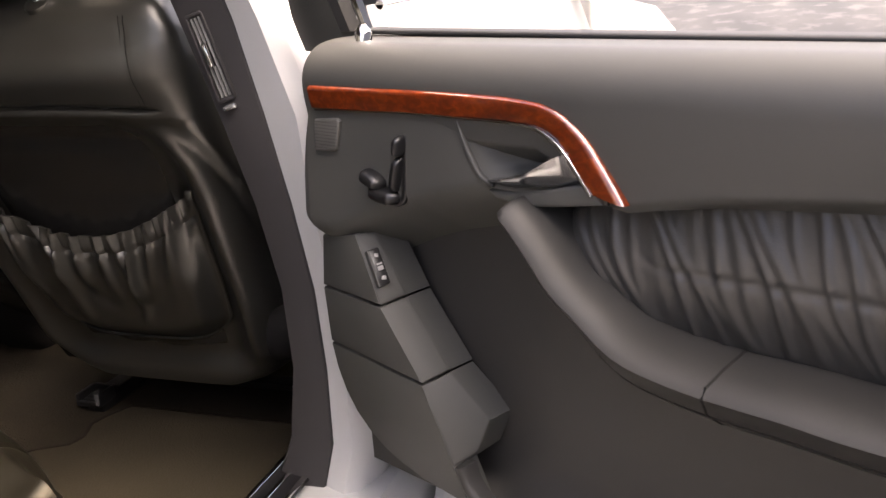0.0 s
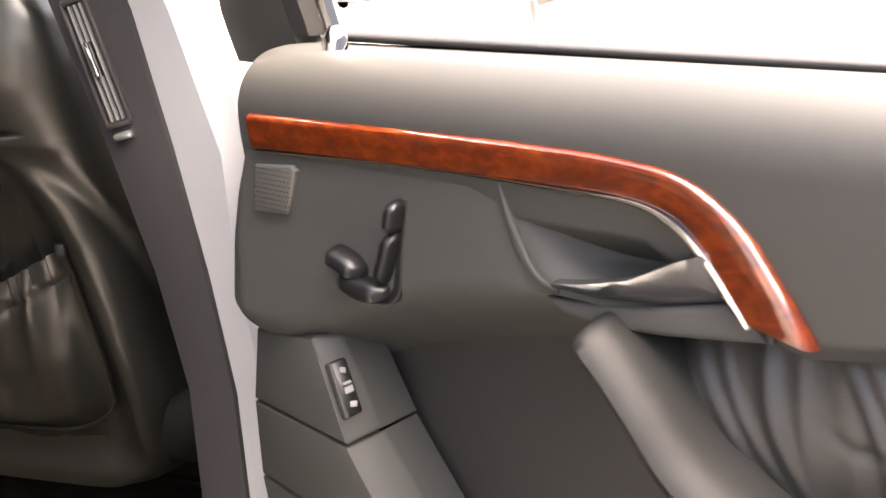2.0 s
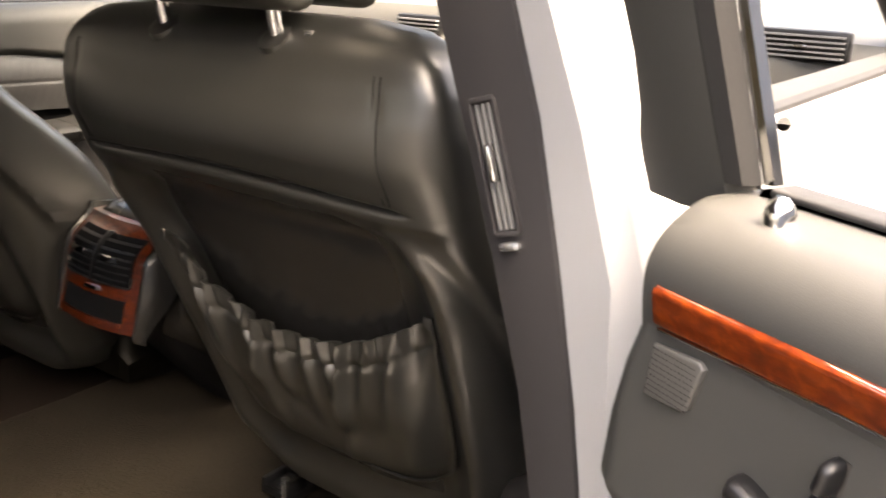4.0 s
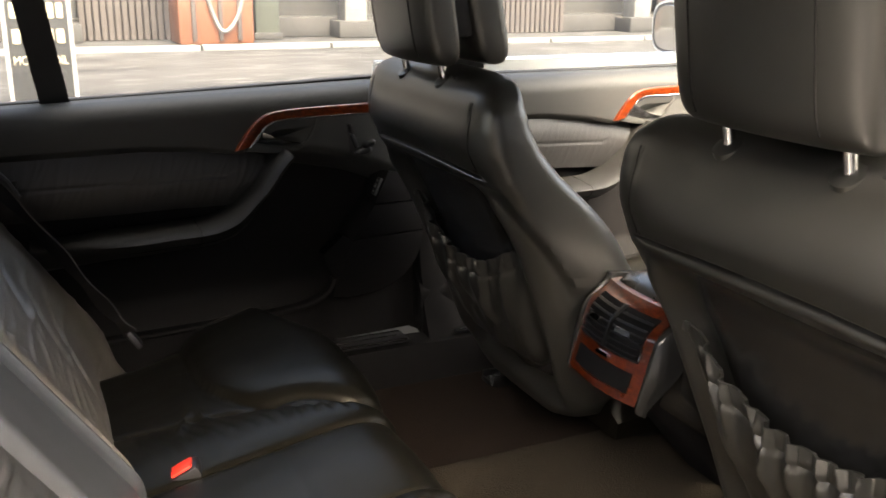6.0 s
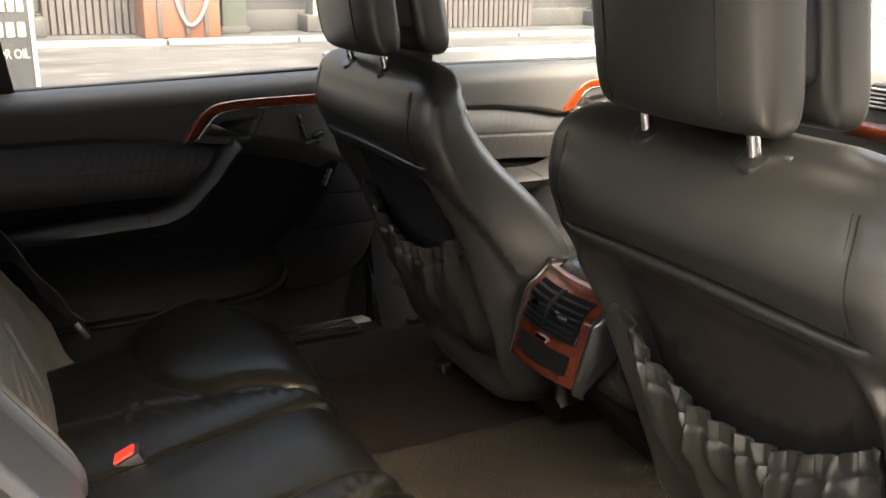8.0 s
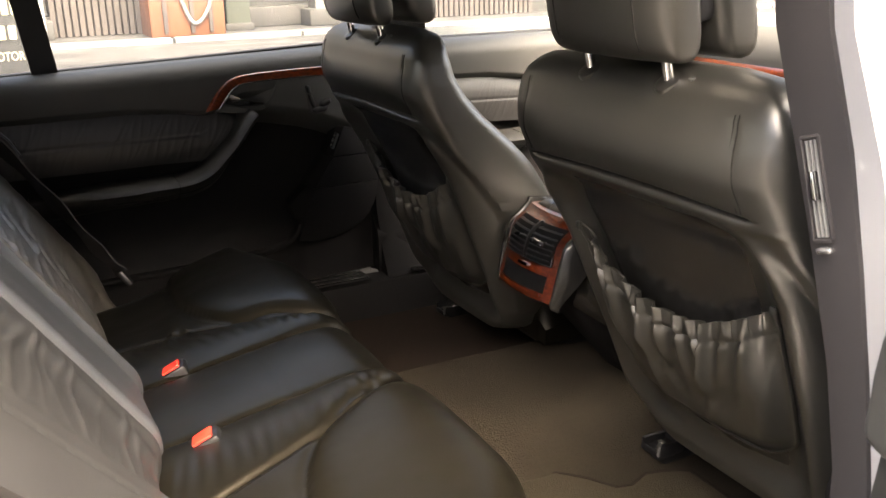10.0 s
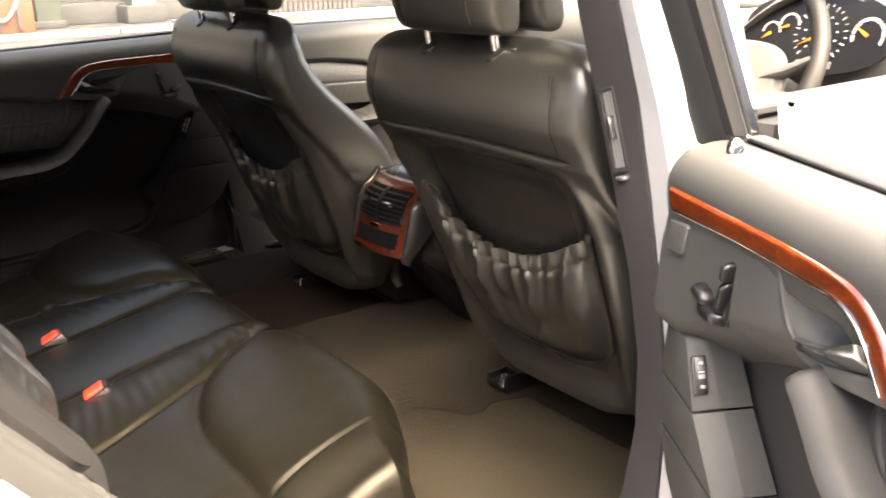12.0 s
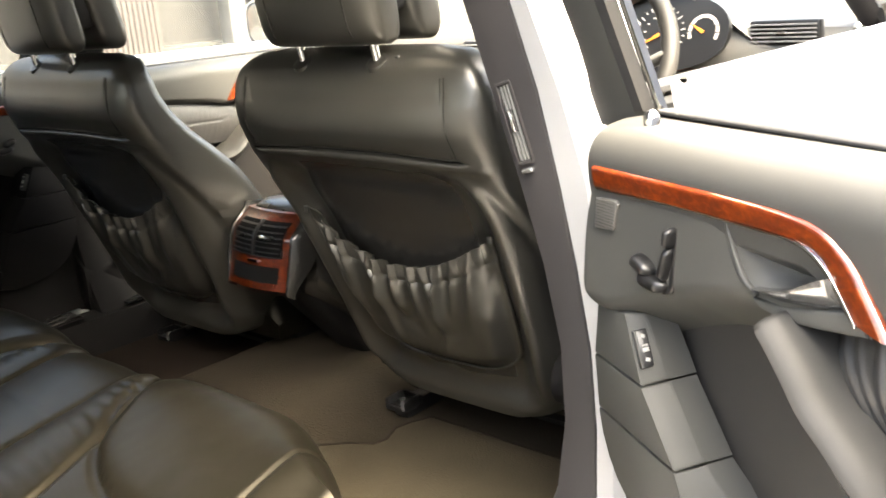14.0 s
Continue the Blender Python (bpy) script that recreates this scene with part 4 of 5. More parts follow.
def back_x(lat, z):
    """The rear face of a front backrest: padded top, a panel sunk softly below the fold, a rounded rim round it."""
    w, d = lerp(SEAT_W, z), lerp(SEAT_D, z)
    q = min(1.0, abs(lat) / w)
    x = seat_rear(z) + d / 2 - (d / 2) * (1 - q ** 5) ** 0.2
    e = panel_edge(z)
    drop = fold_z(lat) - z
    side = step(e + 0.020, e - 0.040, abs(lat))
    inside = side * step(0.012, 0.046, drop)
    recess = 0.027 * inside * step(0.47, 0.52, z) * (1 - 0.5 * max(0.0, 1 - (lat / (0.85 * e)) ** 2)) + 0.0075 * bell(drop - 0.0005, 0.0026) * step(0.215, 0.19, abs(lat))
    puff = 0.012 * bell(z - 0.945, 0.037) * (1 - q ** 6) + 0.003 * bell(drop - 0.011, 0.006) * (1 - q ** 10) + 0.010 * bell(abs(lat) - e - 0.026, 0.022) * step(0.012, 0.06, drop) * step(0.47, 0.54, z)
    seam = 0.0018 * bell(abs(lat) - (0.192 + 0.05 * (0.97 - z)), 0.0025) * step(0.905, 0.92, z) * step(1.02, 0.99, z)
    return x + recess - puff + seam


def front_seat():
    t = thing("front_seat", (0.3, SEAT_Y, 0.34), "black leather front seat with gathered rear pocket and headrest", "car seat", "front seats")
    Y = SEAT_Y
    rings = []
    zs = sorted([0.455 + 0.591 * (i / 110) for i in range(111)] + [0.880 + 0.036 * (i + 0.5) / 34 for i in range(34)])
    M = 128
    for z in zs:
        w, d = lerp(SEAT_W, z), lerp(SEAT_D, z)
        cx = seat_rear(z) + d / 2
        ring = []
        for k in range(M):
            a = 2 * math.pi * k / M
            c, s = math.cos(a), math.sin(a)
            e = 0.4 if s < 0 else 0.62
            lat = w * math.copysign(abs(c) ** e, c)
            dep = (d / 2) * math.copysign(abs(s) ** e, s)
            x = cx + dep
            if s < -0.02:
                x = back_x(lat * 0.9999, z)
            elif s > 0.02:
                x += 0.03 * step(0.6, 0.95, abs(lat) / w) * step(0.98, 0.82, z)
            x += 0.0012 * rough((lat * 9, z * 9, s), 1.3)
            lat -= math.copysign(0.012, lat) * step(lerp(SIDE_LINE, z) + 0.010, lerp(SIDE_LINE, z) - 0.004, x) * step(0.7, 0.95, abs(lat) / w) * step(0.95, 0.9, z)
            ring.append((x, Y + lat, z))
        rings.append(ring)
    part("backrest", loft(rings), leather, t, "padded black leather backrest")

    def panel(a, b):
        z = 0.515 + 0.383 * b
        lat = (2 * a - 1) * (panel_edge(z) - 0.036)
        return Vector((back_x(lat, z) + 0.002 - 0.008 * min(1.0, 8 * a, 8 - 8 * a, 8 * b, 8 - 8 * b), Y + lat, z))

    part("back_panel", sheet(panel, lambda a, b: panel(a, b) + Vector((0.012, 0, 0)), 40, 50), shell, t, "smooth dark rear panel")

    # gathered pocket: a hem drawn up by elastic, folds that hang from it and die out over a full bag
    r2 = random.Random(11)
    folds = []
    p = -0.98
    while p < 1.0:
        folds.append((p, r2.uniform(0.036, 0.060), r2.uniform(0.6, 1.15), r2.uniform(0.35, 1.0), r2.uniform(-0.30, 0.30) - 0.22 * p))
        p += r2.uniform(0.13, 0.21)

    def pocket(a, b):
        s = 2 * a - 1
        top = 0.722 + 0.070 * s * s + 0.004 * s
        bot = 0.538 + 0.05 * abs(s) ** 7
        z = bot + (top - bot) * b
        half = lerp([(0.53, 0.135), (0.57, 0.154), (0.65, 0.170), (0.80, 0.184)], z)
        lat = s * half
        f = 0.0
        depth = 1 - b
        for c, w, amp, reach, slant in folds:
            f += amp * bell(s - c - slant * depth, w * (0.75 + 1.1 * depth)) * step(reach + 0.12, 0.0, depth)
        rim = step(0.0, 0.12, a) * step(1.0, 0.88, a) * step(0.0, 0.16, b)
        bag = 0.034 * rim * (0.35 + 0.65 * math.sin(math.pi * clamp(0.12 + 0.80 * b)))
        hem = step(0.80, 0.95, b)
        saw = (s * 15.5 + 0.5 * math.sin(s * 9)) % 1.0
        ruffle = 0.0052 * (saw if saw < 0.8 else 4 * (1 - saw)) * hem * (1 - 0.9 * step(0.86, 0.98, abs(s))) - 0.004 * bell(b - 0.86, 0.018)
        dent = 0.010 * bell(b - 0.45 - 0.2 * s, 0.10) * bell(s - 0.15, 0.16) + 0.007 * bell(b - 0.30 + 0.25 * s, 0.08) * bell(s + 0.35, 0.2)
        zed = z + 0.0028 * (saw if saw < 0.8 else 4 * (1 - saw)) * step(0.85, 1.0, b) * (1 - step(0.86, 0.98, abs(s)))
        x = back_x(lat, z) - 0.005 - bag - 0.0165 * f * rim * (1 - 0.35 * hem) - ruffle + dent * rim - 0.0015 * rough((s * 6, b * 6, 3.0), 1.0) * rim
        return Vector((x, Y + lat, zed))

    part("rear_pocket", sheet(pocket, lambda a, b: pocket(a, b) + Vector((0.004, 0, 0)), 190, 44), leather, t, "gathered black leather pocket with elastic top")
    for a in (0.0, 1.0):
        part("pocket_corner", block((0.006, 0.01, 0.012), Matrix.Translation(pocket(a, 0.985) + Vector((-0.003, 0, 0))), 0.002), leather, t)
    edge = [pocket(1.0, b / 20) for b in range(20, 0, -1)] + [pocket(1 - k / 40, 0.0) for k in range(41)] + [pocket(0.0, b / 20) for b in range(1, 21)]
    part("pocket_piping", tube([e + Vector((-0.002, 0, 0)) for e in edge], 0.0017, 6), leather, t, "rounded leather piping")

    # shoulder seams
    for s in (-1, 1):
        pts = [Vector((back_x(s * (0.192 + 0.05 * (0.97 - z)), z) - 0.0008, Y + s * (0.192 + 0.05 * (0.97 - z)), z)) for z in [0.91 + 0.1 * i / 16 for i in range(17)]]
        for off in (-0.003, 0.003):
            part("stitching", tube([q + Vector((0, off, 0)) for q in pts], 0.0007, 5), stitch, t)

    # headrest with a slot between its shell and its pad
    hz0, hz1, hw = 1.052, 1.245, 0.116

    def rest(x_off, depth, wide, nm, lab, power=0.42):
        rr = []
        for i in range(25):
            f = i / 24
            v = -math.cos(math.pi * f)
            z = (hz0 + hz1) / 2 + (hz1 - hz0) / 2 * math.copysign(abs(v) ** 0.8, v)
            sh = max(0.02, 1 - abs(v) ** 5) ** 0.33
            cx = 0.004 - 0.16 * (z - 1.07) + x_off * (1.12 - 0.30 * f * f)
            ring = []
            for k in range(56):
                a = 2 * math.pi * k / 56
                c, s2 = math.cos(a), math.sin(a)
                ring.append((cx + depth / 2 * sh * math.copysign(abs(s2) ** power, s2) - 0.012 * (1 - (abs(c) ** power) ** 2) * (x_off <= 0.0), Y + wide * (0.86 + 0.14 * sh) * math.copysign(abs(c) ** power, c), z))
            rr.append(ring)
        return part(nm, loft(rr), leather, t, lab)

    def rest_back(lat, z):
        """Rear face of the headrest shell."""
        v = (z - (hz0 + hz1) / 2) / ((hz1 - hz0) / 2)
        v = math.copysign(min(1.0, abs(v)) ** 1.25, v)
        sh = max(0.02, 1 - abs(v) ** 5) ** 0.33
        c = min(1.0, abs(lat) / (hw * (0.86 + 0.14 * sh))) ** (1 / 0.42)
        return 0.004 - 0.16 * (z - 1.07) - 0.031 * sh * math.sqrt(1 - c * c) ** 0.42 - 0.012 * (1 - c ** 0.84)

    for s in (-1, 1):
        zs2 = [hz0 + 0.012 + (hz1 - hz0 - 0.024) * i / 24 for i in range(25)]
        part("headrest_seam", tube([(rest_back(0.074, z) - 0.0004, Y + s * 0.074, z) for z in zs2], 0.0009, 6), stitch, t, "dark stitched seam of the headrest cover")
    rest(0.0, 0.062, hw, "headrest_shell", "padded black leather headrest rear")
    rest(0.072, 0.074, hw * 0.97, "headrest_pad", "black leather headrest front pad", 0.5)
    part("headrest_core", block((0.04, 0.2, 0.14), pose(0.03, Y, 1.16, 0, -9, 0), 0.012), black, t)
    for s in (-1, 1):
        y = Y + s * 0.072
        base = Vector((0.014, y, 1.027))
        part("headrest_post", tube([base + Vector((0.008, 0, -0.03)), base + Vector((0.0, 0, 0.01)), base + Vector((-0.011, 0, 0.06))], 0.0062, 12), chrome, t, "chrome post")
        part("post_collar", tube([base + Vector((0.004, 0, -0.004)), base + Vector((-0.001, 0, 0.003)), base + Vector((-0.0025, 0, 0.005))], [0.017, 0.0155, 0.008], 18), leather, t)
    part("release_button", block((0.008, 0.009, 0.006), Matrix.Translation((0.020, Y - 0.105, 1.034)), 0.003), door_plastic, t)
    part("headrest_shaft_cover", block((0.02, 0.11, 0.006), Matrix.Translation((0.04, Y, 1.036)), 0.002), rubber, t)

    # cushion, base and runners
    def cush(a, b):
        x, lat = 0.25 + 0.45 * a, (2 * b - 1) * 0.25
        edge = max(abs(2 * b - 1) ** 6, abs(2 * a - 1) ** 8)
        z = 0.545 + 0.05 * a + 0.035 * bell(abs(lat) - 0.2, 0.05) - 0.07 * edge
        return Vector((x, Y + lat, z))

    part("seat_cushion", sheet(cush, lambda a, b: Vector((0.26 + 0.43 * a, Y + (2 * b - 1) * 0.235, 0.45)), 36, 36), bench_leather, t, "black leather seat cushion")
    part("seat_base", block((0.36, 0.4, 0.085), pose(0.51, Y, 0.42), 0.02), black, t, "black seat frame")
    # Dark block put where only shade lies below the seat.
    part("under_seat_shade", block((0.05, 0.34, 0.06), pose(0.34, Y, 0.43), 0.012), void, t, "dark block standing for the shade under the seat")
    for s in (-1, 1):
        part("runner", block((0.46, 0.035, 0.03), pose(0.50, Y + s * 0.21, 0.357), 0.005), black, t, "black steel seat runner")
        br = part("runner_bracket", joined(block((0.03, 0.045, 0.012), pose(0.277, Y + s * 0.21, 0.364), 0.003), block((0.045, 0.008, 0.022), pose(0.277, Y + s * 0.21 - 0.02, 0.372), 0.003), block((0.045, 0.008, 0.022), pose(0.277, Y + s * 0.21 + 0.02, 0.372), 0.003), block((0.008, 0.045, 0.02), pose(0.304, Y + s * 0.21, 0.371), 0.003), block((0.006, 0.045, 0.01), pose(0.256, Y + s * 0.21, 0.366), 0.002)), black, t, "black seat rail end")
        part("bolt", tube([(0.278, Y + s * 0.21, 0.368), (0.278, Y + s * 0.21, 0.377)], 0.007, 8), silver, br)
        part("rivet", tube([(0.256, Y + s * 0.21 - 0.02, 0.366), (0.256, Y + s * 0.21 - 0.02, 0.387)], 0.004, 8), silver, br)
    return t


seat = front_seat()
copy_thing(seat, Matrix.Translation((0.275, 0.37, 0.34)))
part("hinge_cover", tube([(0.195, -0.588, 0.556), (0.196, -0.610, 0.556), (0.197, -0.618, 0.556), (0.198, -0.621, 0.556)], [0.040, 0.039, 0.034, 0.022], 24), black_shaded_trim, seat, "round dark hinge cover")


# ---- rear bench ----
def bench_profile(a):
    """Side outline of the cushion from the back, over the front edge, to the floor."""
    pts = BENCH
    f = a * (len(pts) - 1)
    i = min(int(f), len(pts) - 2)
    return pts[i].lerp(pts[i + 1], f - i)


BENCH = smooth([(-0.60, 0.525, 0), (-0.50, 0.543, 0), (-0.40, 0.561, 0), (-0.30, 0.579, 0), (-0.245, 0.588, 0), (-0.206, 0.587, 0), (-0.177, 0.572, 0), (-0.160, 0.540, 0), (-0.158, 0.49, 0), (-0.168, 0.42, 0), (-0.178, 0.36, 0)], 6)


ROLL = [(-0.56, 0.285), (-0.41, 0.245), (-0.275, 0.198), (-0.17, 0.130), (-0.15, 0.120)]


def petal(x, ay):
    """How far a place lies from the middle of an outer thigh pad; its back edge is a round arc at 1."""
    return math.sqrt((max(0.0, -0.168 - x) / 0.222) ** 2 + (min(0.0, ay - 0.40) / 0.245) ** 2)


def bench_top(x, y, kind):
    b = 0.0
    if kind == "side":
        ay = abs(y - 0.02)
        e = petal(x, ay)
        # thigh pad, pillowed up from a sharp crease at its back, flush with the front edge
        pad = (1 - min(1.0, e) ** 6) ** 0.55
        seam = lerp(ROLL, x)
        inner = step(seam - 0.012, seam + 0.03, ay)
        b += 0.024 * pad * (0.35 + 0.65 * inner) * (0.62 + 0.38 * step(0.60, 0.53, ay)) - 0.0035 * bell(e - 1.03, 0.028) * step(0.58, 0.52, ay)
        b -= 0.0035 * bell(ay - 0.534, 0.004) * step(-0.44, -0.37, x)
        # puckered roll beside the centre cushion, widening to the back
        t = clamp((ay - 0.095) / max(0.02, seam - 0.095))
        b += 0.009 * math.sin(math.pi * t) ** 0.8 * step(-0.60, -0.5, x)
        pucker = bell(t - 0.66, 0.26) * step(1.0, 0.88, t) * step(-0.175, -0.24, x) * step(-0.58, -0.50, x)
        b += 0.0016 * pucker * math.sin(300 * x + 55 * ay + 7 * rough((x, y, 0), 9)) * (0.55 + 0.9 * abs(rough((x * 14, y * 5, 3.0), 1.0)))
        b -= 0.0045 * bell(ay - seam, 0.006) * step(-0.15, -0.20, x)
        # hollow behind the pad, and the flank falling away to the back
        b -= 0.007 * bell(x + 0.47, 0.055) * bell(ay - 0.38, 0.10)
        b -= 0.050 * step(-0.27, -0.52, x) * step(0.47, 0.60, ay)
        b -= 0.009 * step(0.545, 0.63, ay)
        b += 0.0022 * rough((x * 7, y * 7, 1.0), 1.0) + 0.0008 * rough((x * 22, y * 22, 5.0), 1.0) + 0.0002 * rough((x * 45, y * 45, 2.0), 1.0)
        if y > 0:
            for c, sl in ((-0.43, 0.35), (-0.405, -0.2)):
                b += 0.006 * bell(x - c - sl * (y - 0.27), 0.007) * bell(y - 0.27, 0.035)
    else:
        b += 0.005 * (1 - ((y - 0.015) / 0.1) ** 2) + 0.0025 * rough((x * 7, y * 7, 4.0), 1.0) + 0.0008 * rough((x * 22, y * 22, 5.0), 1.0)
        b -= 0.003 * bell(x + 0.33, 0.006) * 0.4
    return b


def gap_y(z):
    """Distance of the backrest's outer edge from the car's middle, leaning out with height."""
    return 0.546 + 0.47 * (z - 0.678)


def rear_bench():
    t = thing("rear_bench", (-0.45, 0, 0.34), "black leather rear bench with raised thigh pads and pleated backrests", "car seat")

    def cushion(y0, y1, kind, nm, lab, nv):
        def f(a, v):
            y = y0 + (y1 - y0) * v
            p = bench_profile(a)
            i = bench_profile(min(1, a + 0.01)) - bench_profile(max(0, a - 0.01))
            nrm = Vector((-i.y, i.x)).normalized() * (1 if i.x > 0 or i.y < 0 else 1)
            k = bench_top(p.x, y, kind) * step(0.95, 0.55, a)
            edge = 0.0022 * (1 - (1 - bell(y - y0, 0.0040)) * (1 - bell(y - y1, 0.0040)))
            outer = 0.10 * (clamp((y - 0.54) / 0.085) ** 2.4 if y > 0 else clamp((-y - 0.58) / 0.045) ** 2.6)
            p = Vector((p.x - 0.085 * step(0.38, 0.62, abs(y)) * step(0.3, 0.6, a), p.y))
            return Vector((p.x + nrm.x * (k - edge), y, p.y + nrm.y * (k - edge) - outer))

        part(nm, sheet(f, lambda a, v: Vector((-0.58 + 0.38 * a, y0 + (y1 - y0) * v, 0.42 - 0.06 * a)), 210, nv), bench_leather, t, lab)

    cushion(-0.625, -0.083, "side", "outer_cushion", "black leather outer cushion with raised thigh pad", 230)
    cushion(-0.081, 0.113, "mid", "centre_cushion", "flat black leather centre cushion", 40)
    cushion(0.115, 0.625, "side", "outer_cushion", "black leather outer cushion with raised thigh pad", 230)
    for sd in (-1, 1):
        for off in (0.0, 0.006):
            line = []
            for i in range(40):
                a = 0.26 + 0.32 * i / 39
                y = 0.02 + sd * (0.538 + off - 0.004 * math.sin(math.pi * i / 39))
                p = bench_profile(a)
                line.append(Vector((p.x - 0.085 * step(0.38, 0.62, abs(y)) * step(0.3, 0.6, a), y, p.y + bench_top(p.x, y, "side") * step(0.95, 0.55, a) * 0.96)))
            part("stitching", tube(line, 0.0011, 5), stitch, t, "stitched seam of the outer bolster")
    r3 = random.Random(3)
    creases = []
    p = 0.56
    while p < 1.0:
        creases.append((p, r3.uniform(0.003, 0.0052), r3.uniform(0.0014, 0.0036), r3.uniform(-0.3, 0.3)))
        p += r3.uniform(0.012, 0.021)

    def back(y0, y1, proud, kind, nm, lab, nv, mat, lean=False):
        inner, outer = (min(abs(y0), abs(y1)), max(abs(y0), abs(y1))) if kind == "side" else (0, 0.1)

        def f(a, v):
            z = 0.47 + 0.56 * a
            ya, out = y0, outer
            if lean:
                out = gap_y(z)
                ya = -out
            y = ya + (y1 - ya) * v
            x = -0.545 - 0.66 * (z - 0.58) + proud
            k = 0.0
            if kind == "side":
                pleated = 0.0 if not lean else 0.13
                m = step(inner + 0.02, inner + 0.05, abs(y)) * step(out - 0.06 - pleated, out - 0.11 - pleated, abs(y))
                for c, w, am, sl in creases:
                    k += am * m * bell(z - c - sl * (abs(y) - 0.3) - 0.004 * math.sin(25 * y + 90 * c), w) * (0.3 + 0.7 * bell(abs(y) - 0.27 - 0.10 * math.sin(400 * c), 0.13))
                k += 0.020 * (1 - m) * step(out, out - 0.07, abs(y)) + 0.012 * bell(abs(y) - inner - 0.05, 0.03)
                k += 0.012 * m * math.sin(math.pi * clamp((z - 0.55) / 0.4))
                if abs(y) > out - 0.12 and not lean:
                    for c, w, am, sl in creases[::2]:
                        k += 0.6 * am * bell(z - c, w * 1.2) * bell(abs(y) - out + 0.055, 0.022)
                if not lean:
                    k += 0.016 * bell(abs(y) - out + 0.09, 0.05)
                    for j in range(7):
                        k -= 0.008 * bell(z - 0.62 - 0.055 * j - 0.55 * (abs(y) - 0.45), 0.007 + 0.002 * (j % 3)) * bell(abs(y) - 0.44 - 0.02 * (j % 2), 0.075)
                if lean:
                    k -= 0.003 * bell(abs(y) - out + 0.155, 0.005) + 0.034 * step(out - 0.15, out, abs(y))
            else:
                k += 0.012 * bell(y - 0.088, 0.010) + 0.004 * step(0.0, -0.11, y) - 0.006 * bell(z - 0.865 - 0.02 * (y / 0.1) ** 2, 0.003) * step(0.075, 0.06, abs(y)) - 0.003 * bell(y - 0.062, 0.004)
            k += 0.0015 * rough((y * 9, z * 9, 7.0), 1.0)
            edge = 0.03 * (1 - (1 - bell(y - ya, 0.012)) * (1 - bell(y - y1, 0.012)))
            top = 0.05 * step(0.96, 1.03, z) ** 2 + (0.02 if kind == "side" and not lean else 0.075) * step(0.60, 0.50, z) ** 1.7
            return Vector((x + (k - edge - top) * 0.83, y, z + (k - edge - top) * 0.55))

        part(nm, sheet(f, lambda a, v: Vector((-0.70 - 0.66 * (0.56 * a - 0.1), (-gap_y(0.47 + 0.56 * a) if lean else y0) * (1 - v) + y1 * v, 0.45 + 0.55 * a)), 190, nv), mat, t, lab)

    # Same leather throughout; near dimmed, centre sky-lit, far lit by colour.
    back(-0.69, -0.122, 0.0, "side", "outer_backrest", "pleated black leather backrest with a smooth outer roll", 90, dim_back_leather, True)
    back(-0.12, 0.105, 0.028, "mid", "centre_backrest", "smooth dark leather centre backrest with piped edges", 40, sky_lit_leather)
    back(0.107, 0.69, 0.0, "side", "outer_backrest", "pleated black leather backrest", 70, lit_back_leather)
    part("pull_loop", tube(smooth([(-0.70, 0.018, 0.888), (-0.692, 0.022, 0.872), (-0.697, 0.03, 0.855), (-0.708, 0.034, 0.852)], 5), 0.004, 8), black, t, "black pull loop of the centre armrest")

    # gathered bolster between the backrest and the painted jamb
    def bolster(a, v):
        z = 0.60 + 0.40 * a
        y = -gap_y(z) - 0.004 - 0.105 * v
        x = -0.545 - 0.66 * (z - 0.58)
        k = 0.004 + 0.020 * math.sin(math.pi * clamp(0.15 + 0.75 * v)) - 0.035 * step(0.75, 1.0, v) - 0.012 * step(0.06, 0.0, v)
        g = bell(v - 0.40, 0.16) * (0.6 + 0.5 * math.sin(31 * z))
        k += 0.0022 * g * math.sin(250 * z + 6 * rough((z * 12, 0, 0), 1.0) + 5 * v) - 0.004 * bell(v - 0.60, 0.03)
        k += 0.001 * rough((z * 20, v * 3, 2.0), 1.0)
        return Vector((x + k * 0.83, y, z + k * 0.55))

    part("side_bolster", sheet(bolster, lambda a, v: bolster(a, v) + Vector((-0.06, 0, -0.04)), 200, 40), door_vinyl, t, "gathered grey leather side bolster by the door jamb")
    return t


rear_bench()


def buckle(x, y, z, yaw):
    t = thing("seat_belt_buckle", (x, y, z - 0.03), "black belt buckle with red release button on the bench", "buckle", "belt buckles")
    m = pose(x, y, z, 0, -28, yaw)
    part("housing", block((0.06, 0.036, 0.034), m @ pose(-0.006, 0, -0.021), 0.006), black, t, "black housing")
    part("release_button", block((0.030, 0.026, 0.007), m @ pose(0.002, 0, -0.004), 0.003), red, t, "red release button")
    part("stalk", block((0.05, 0.02, 0.01), m @ pose(-0.05, 0, -0.02), 0.003), webbing, t)


buckle(-0.460, 0.138, 0.562, -12)
buckle(-0.466, -0.108, 0.563, -12)


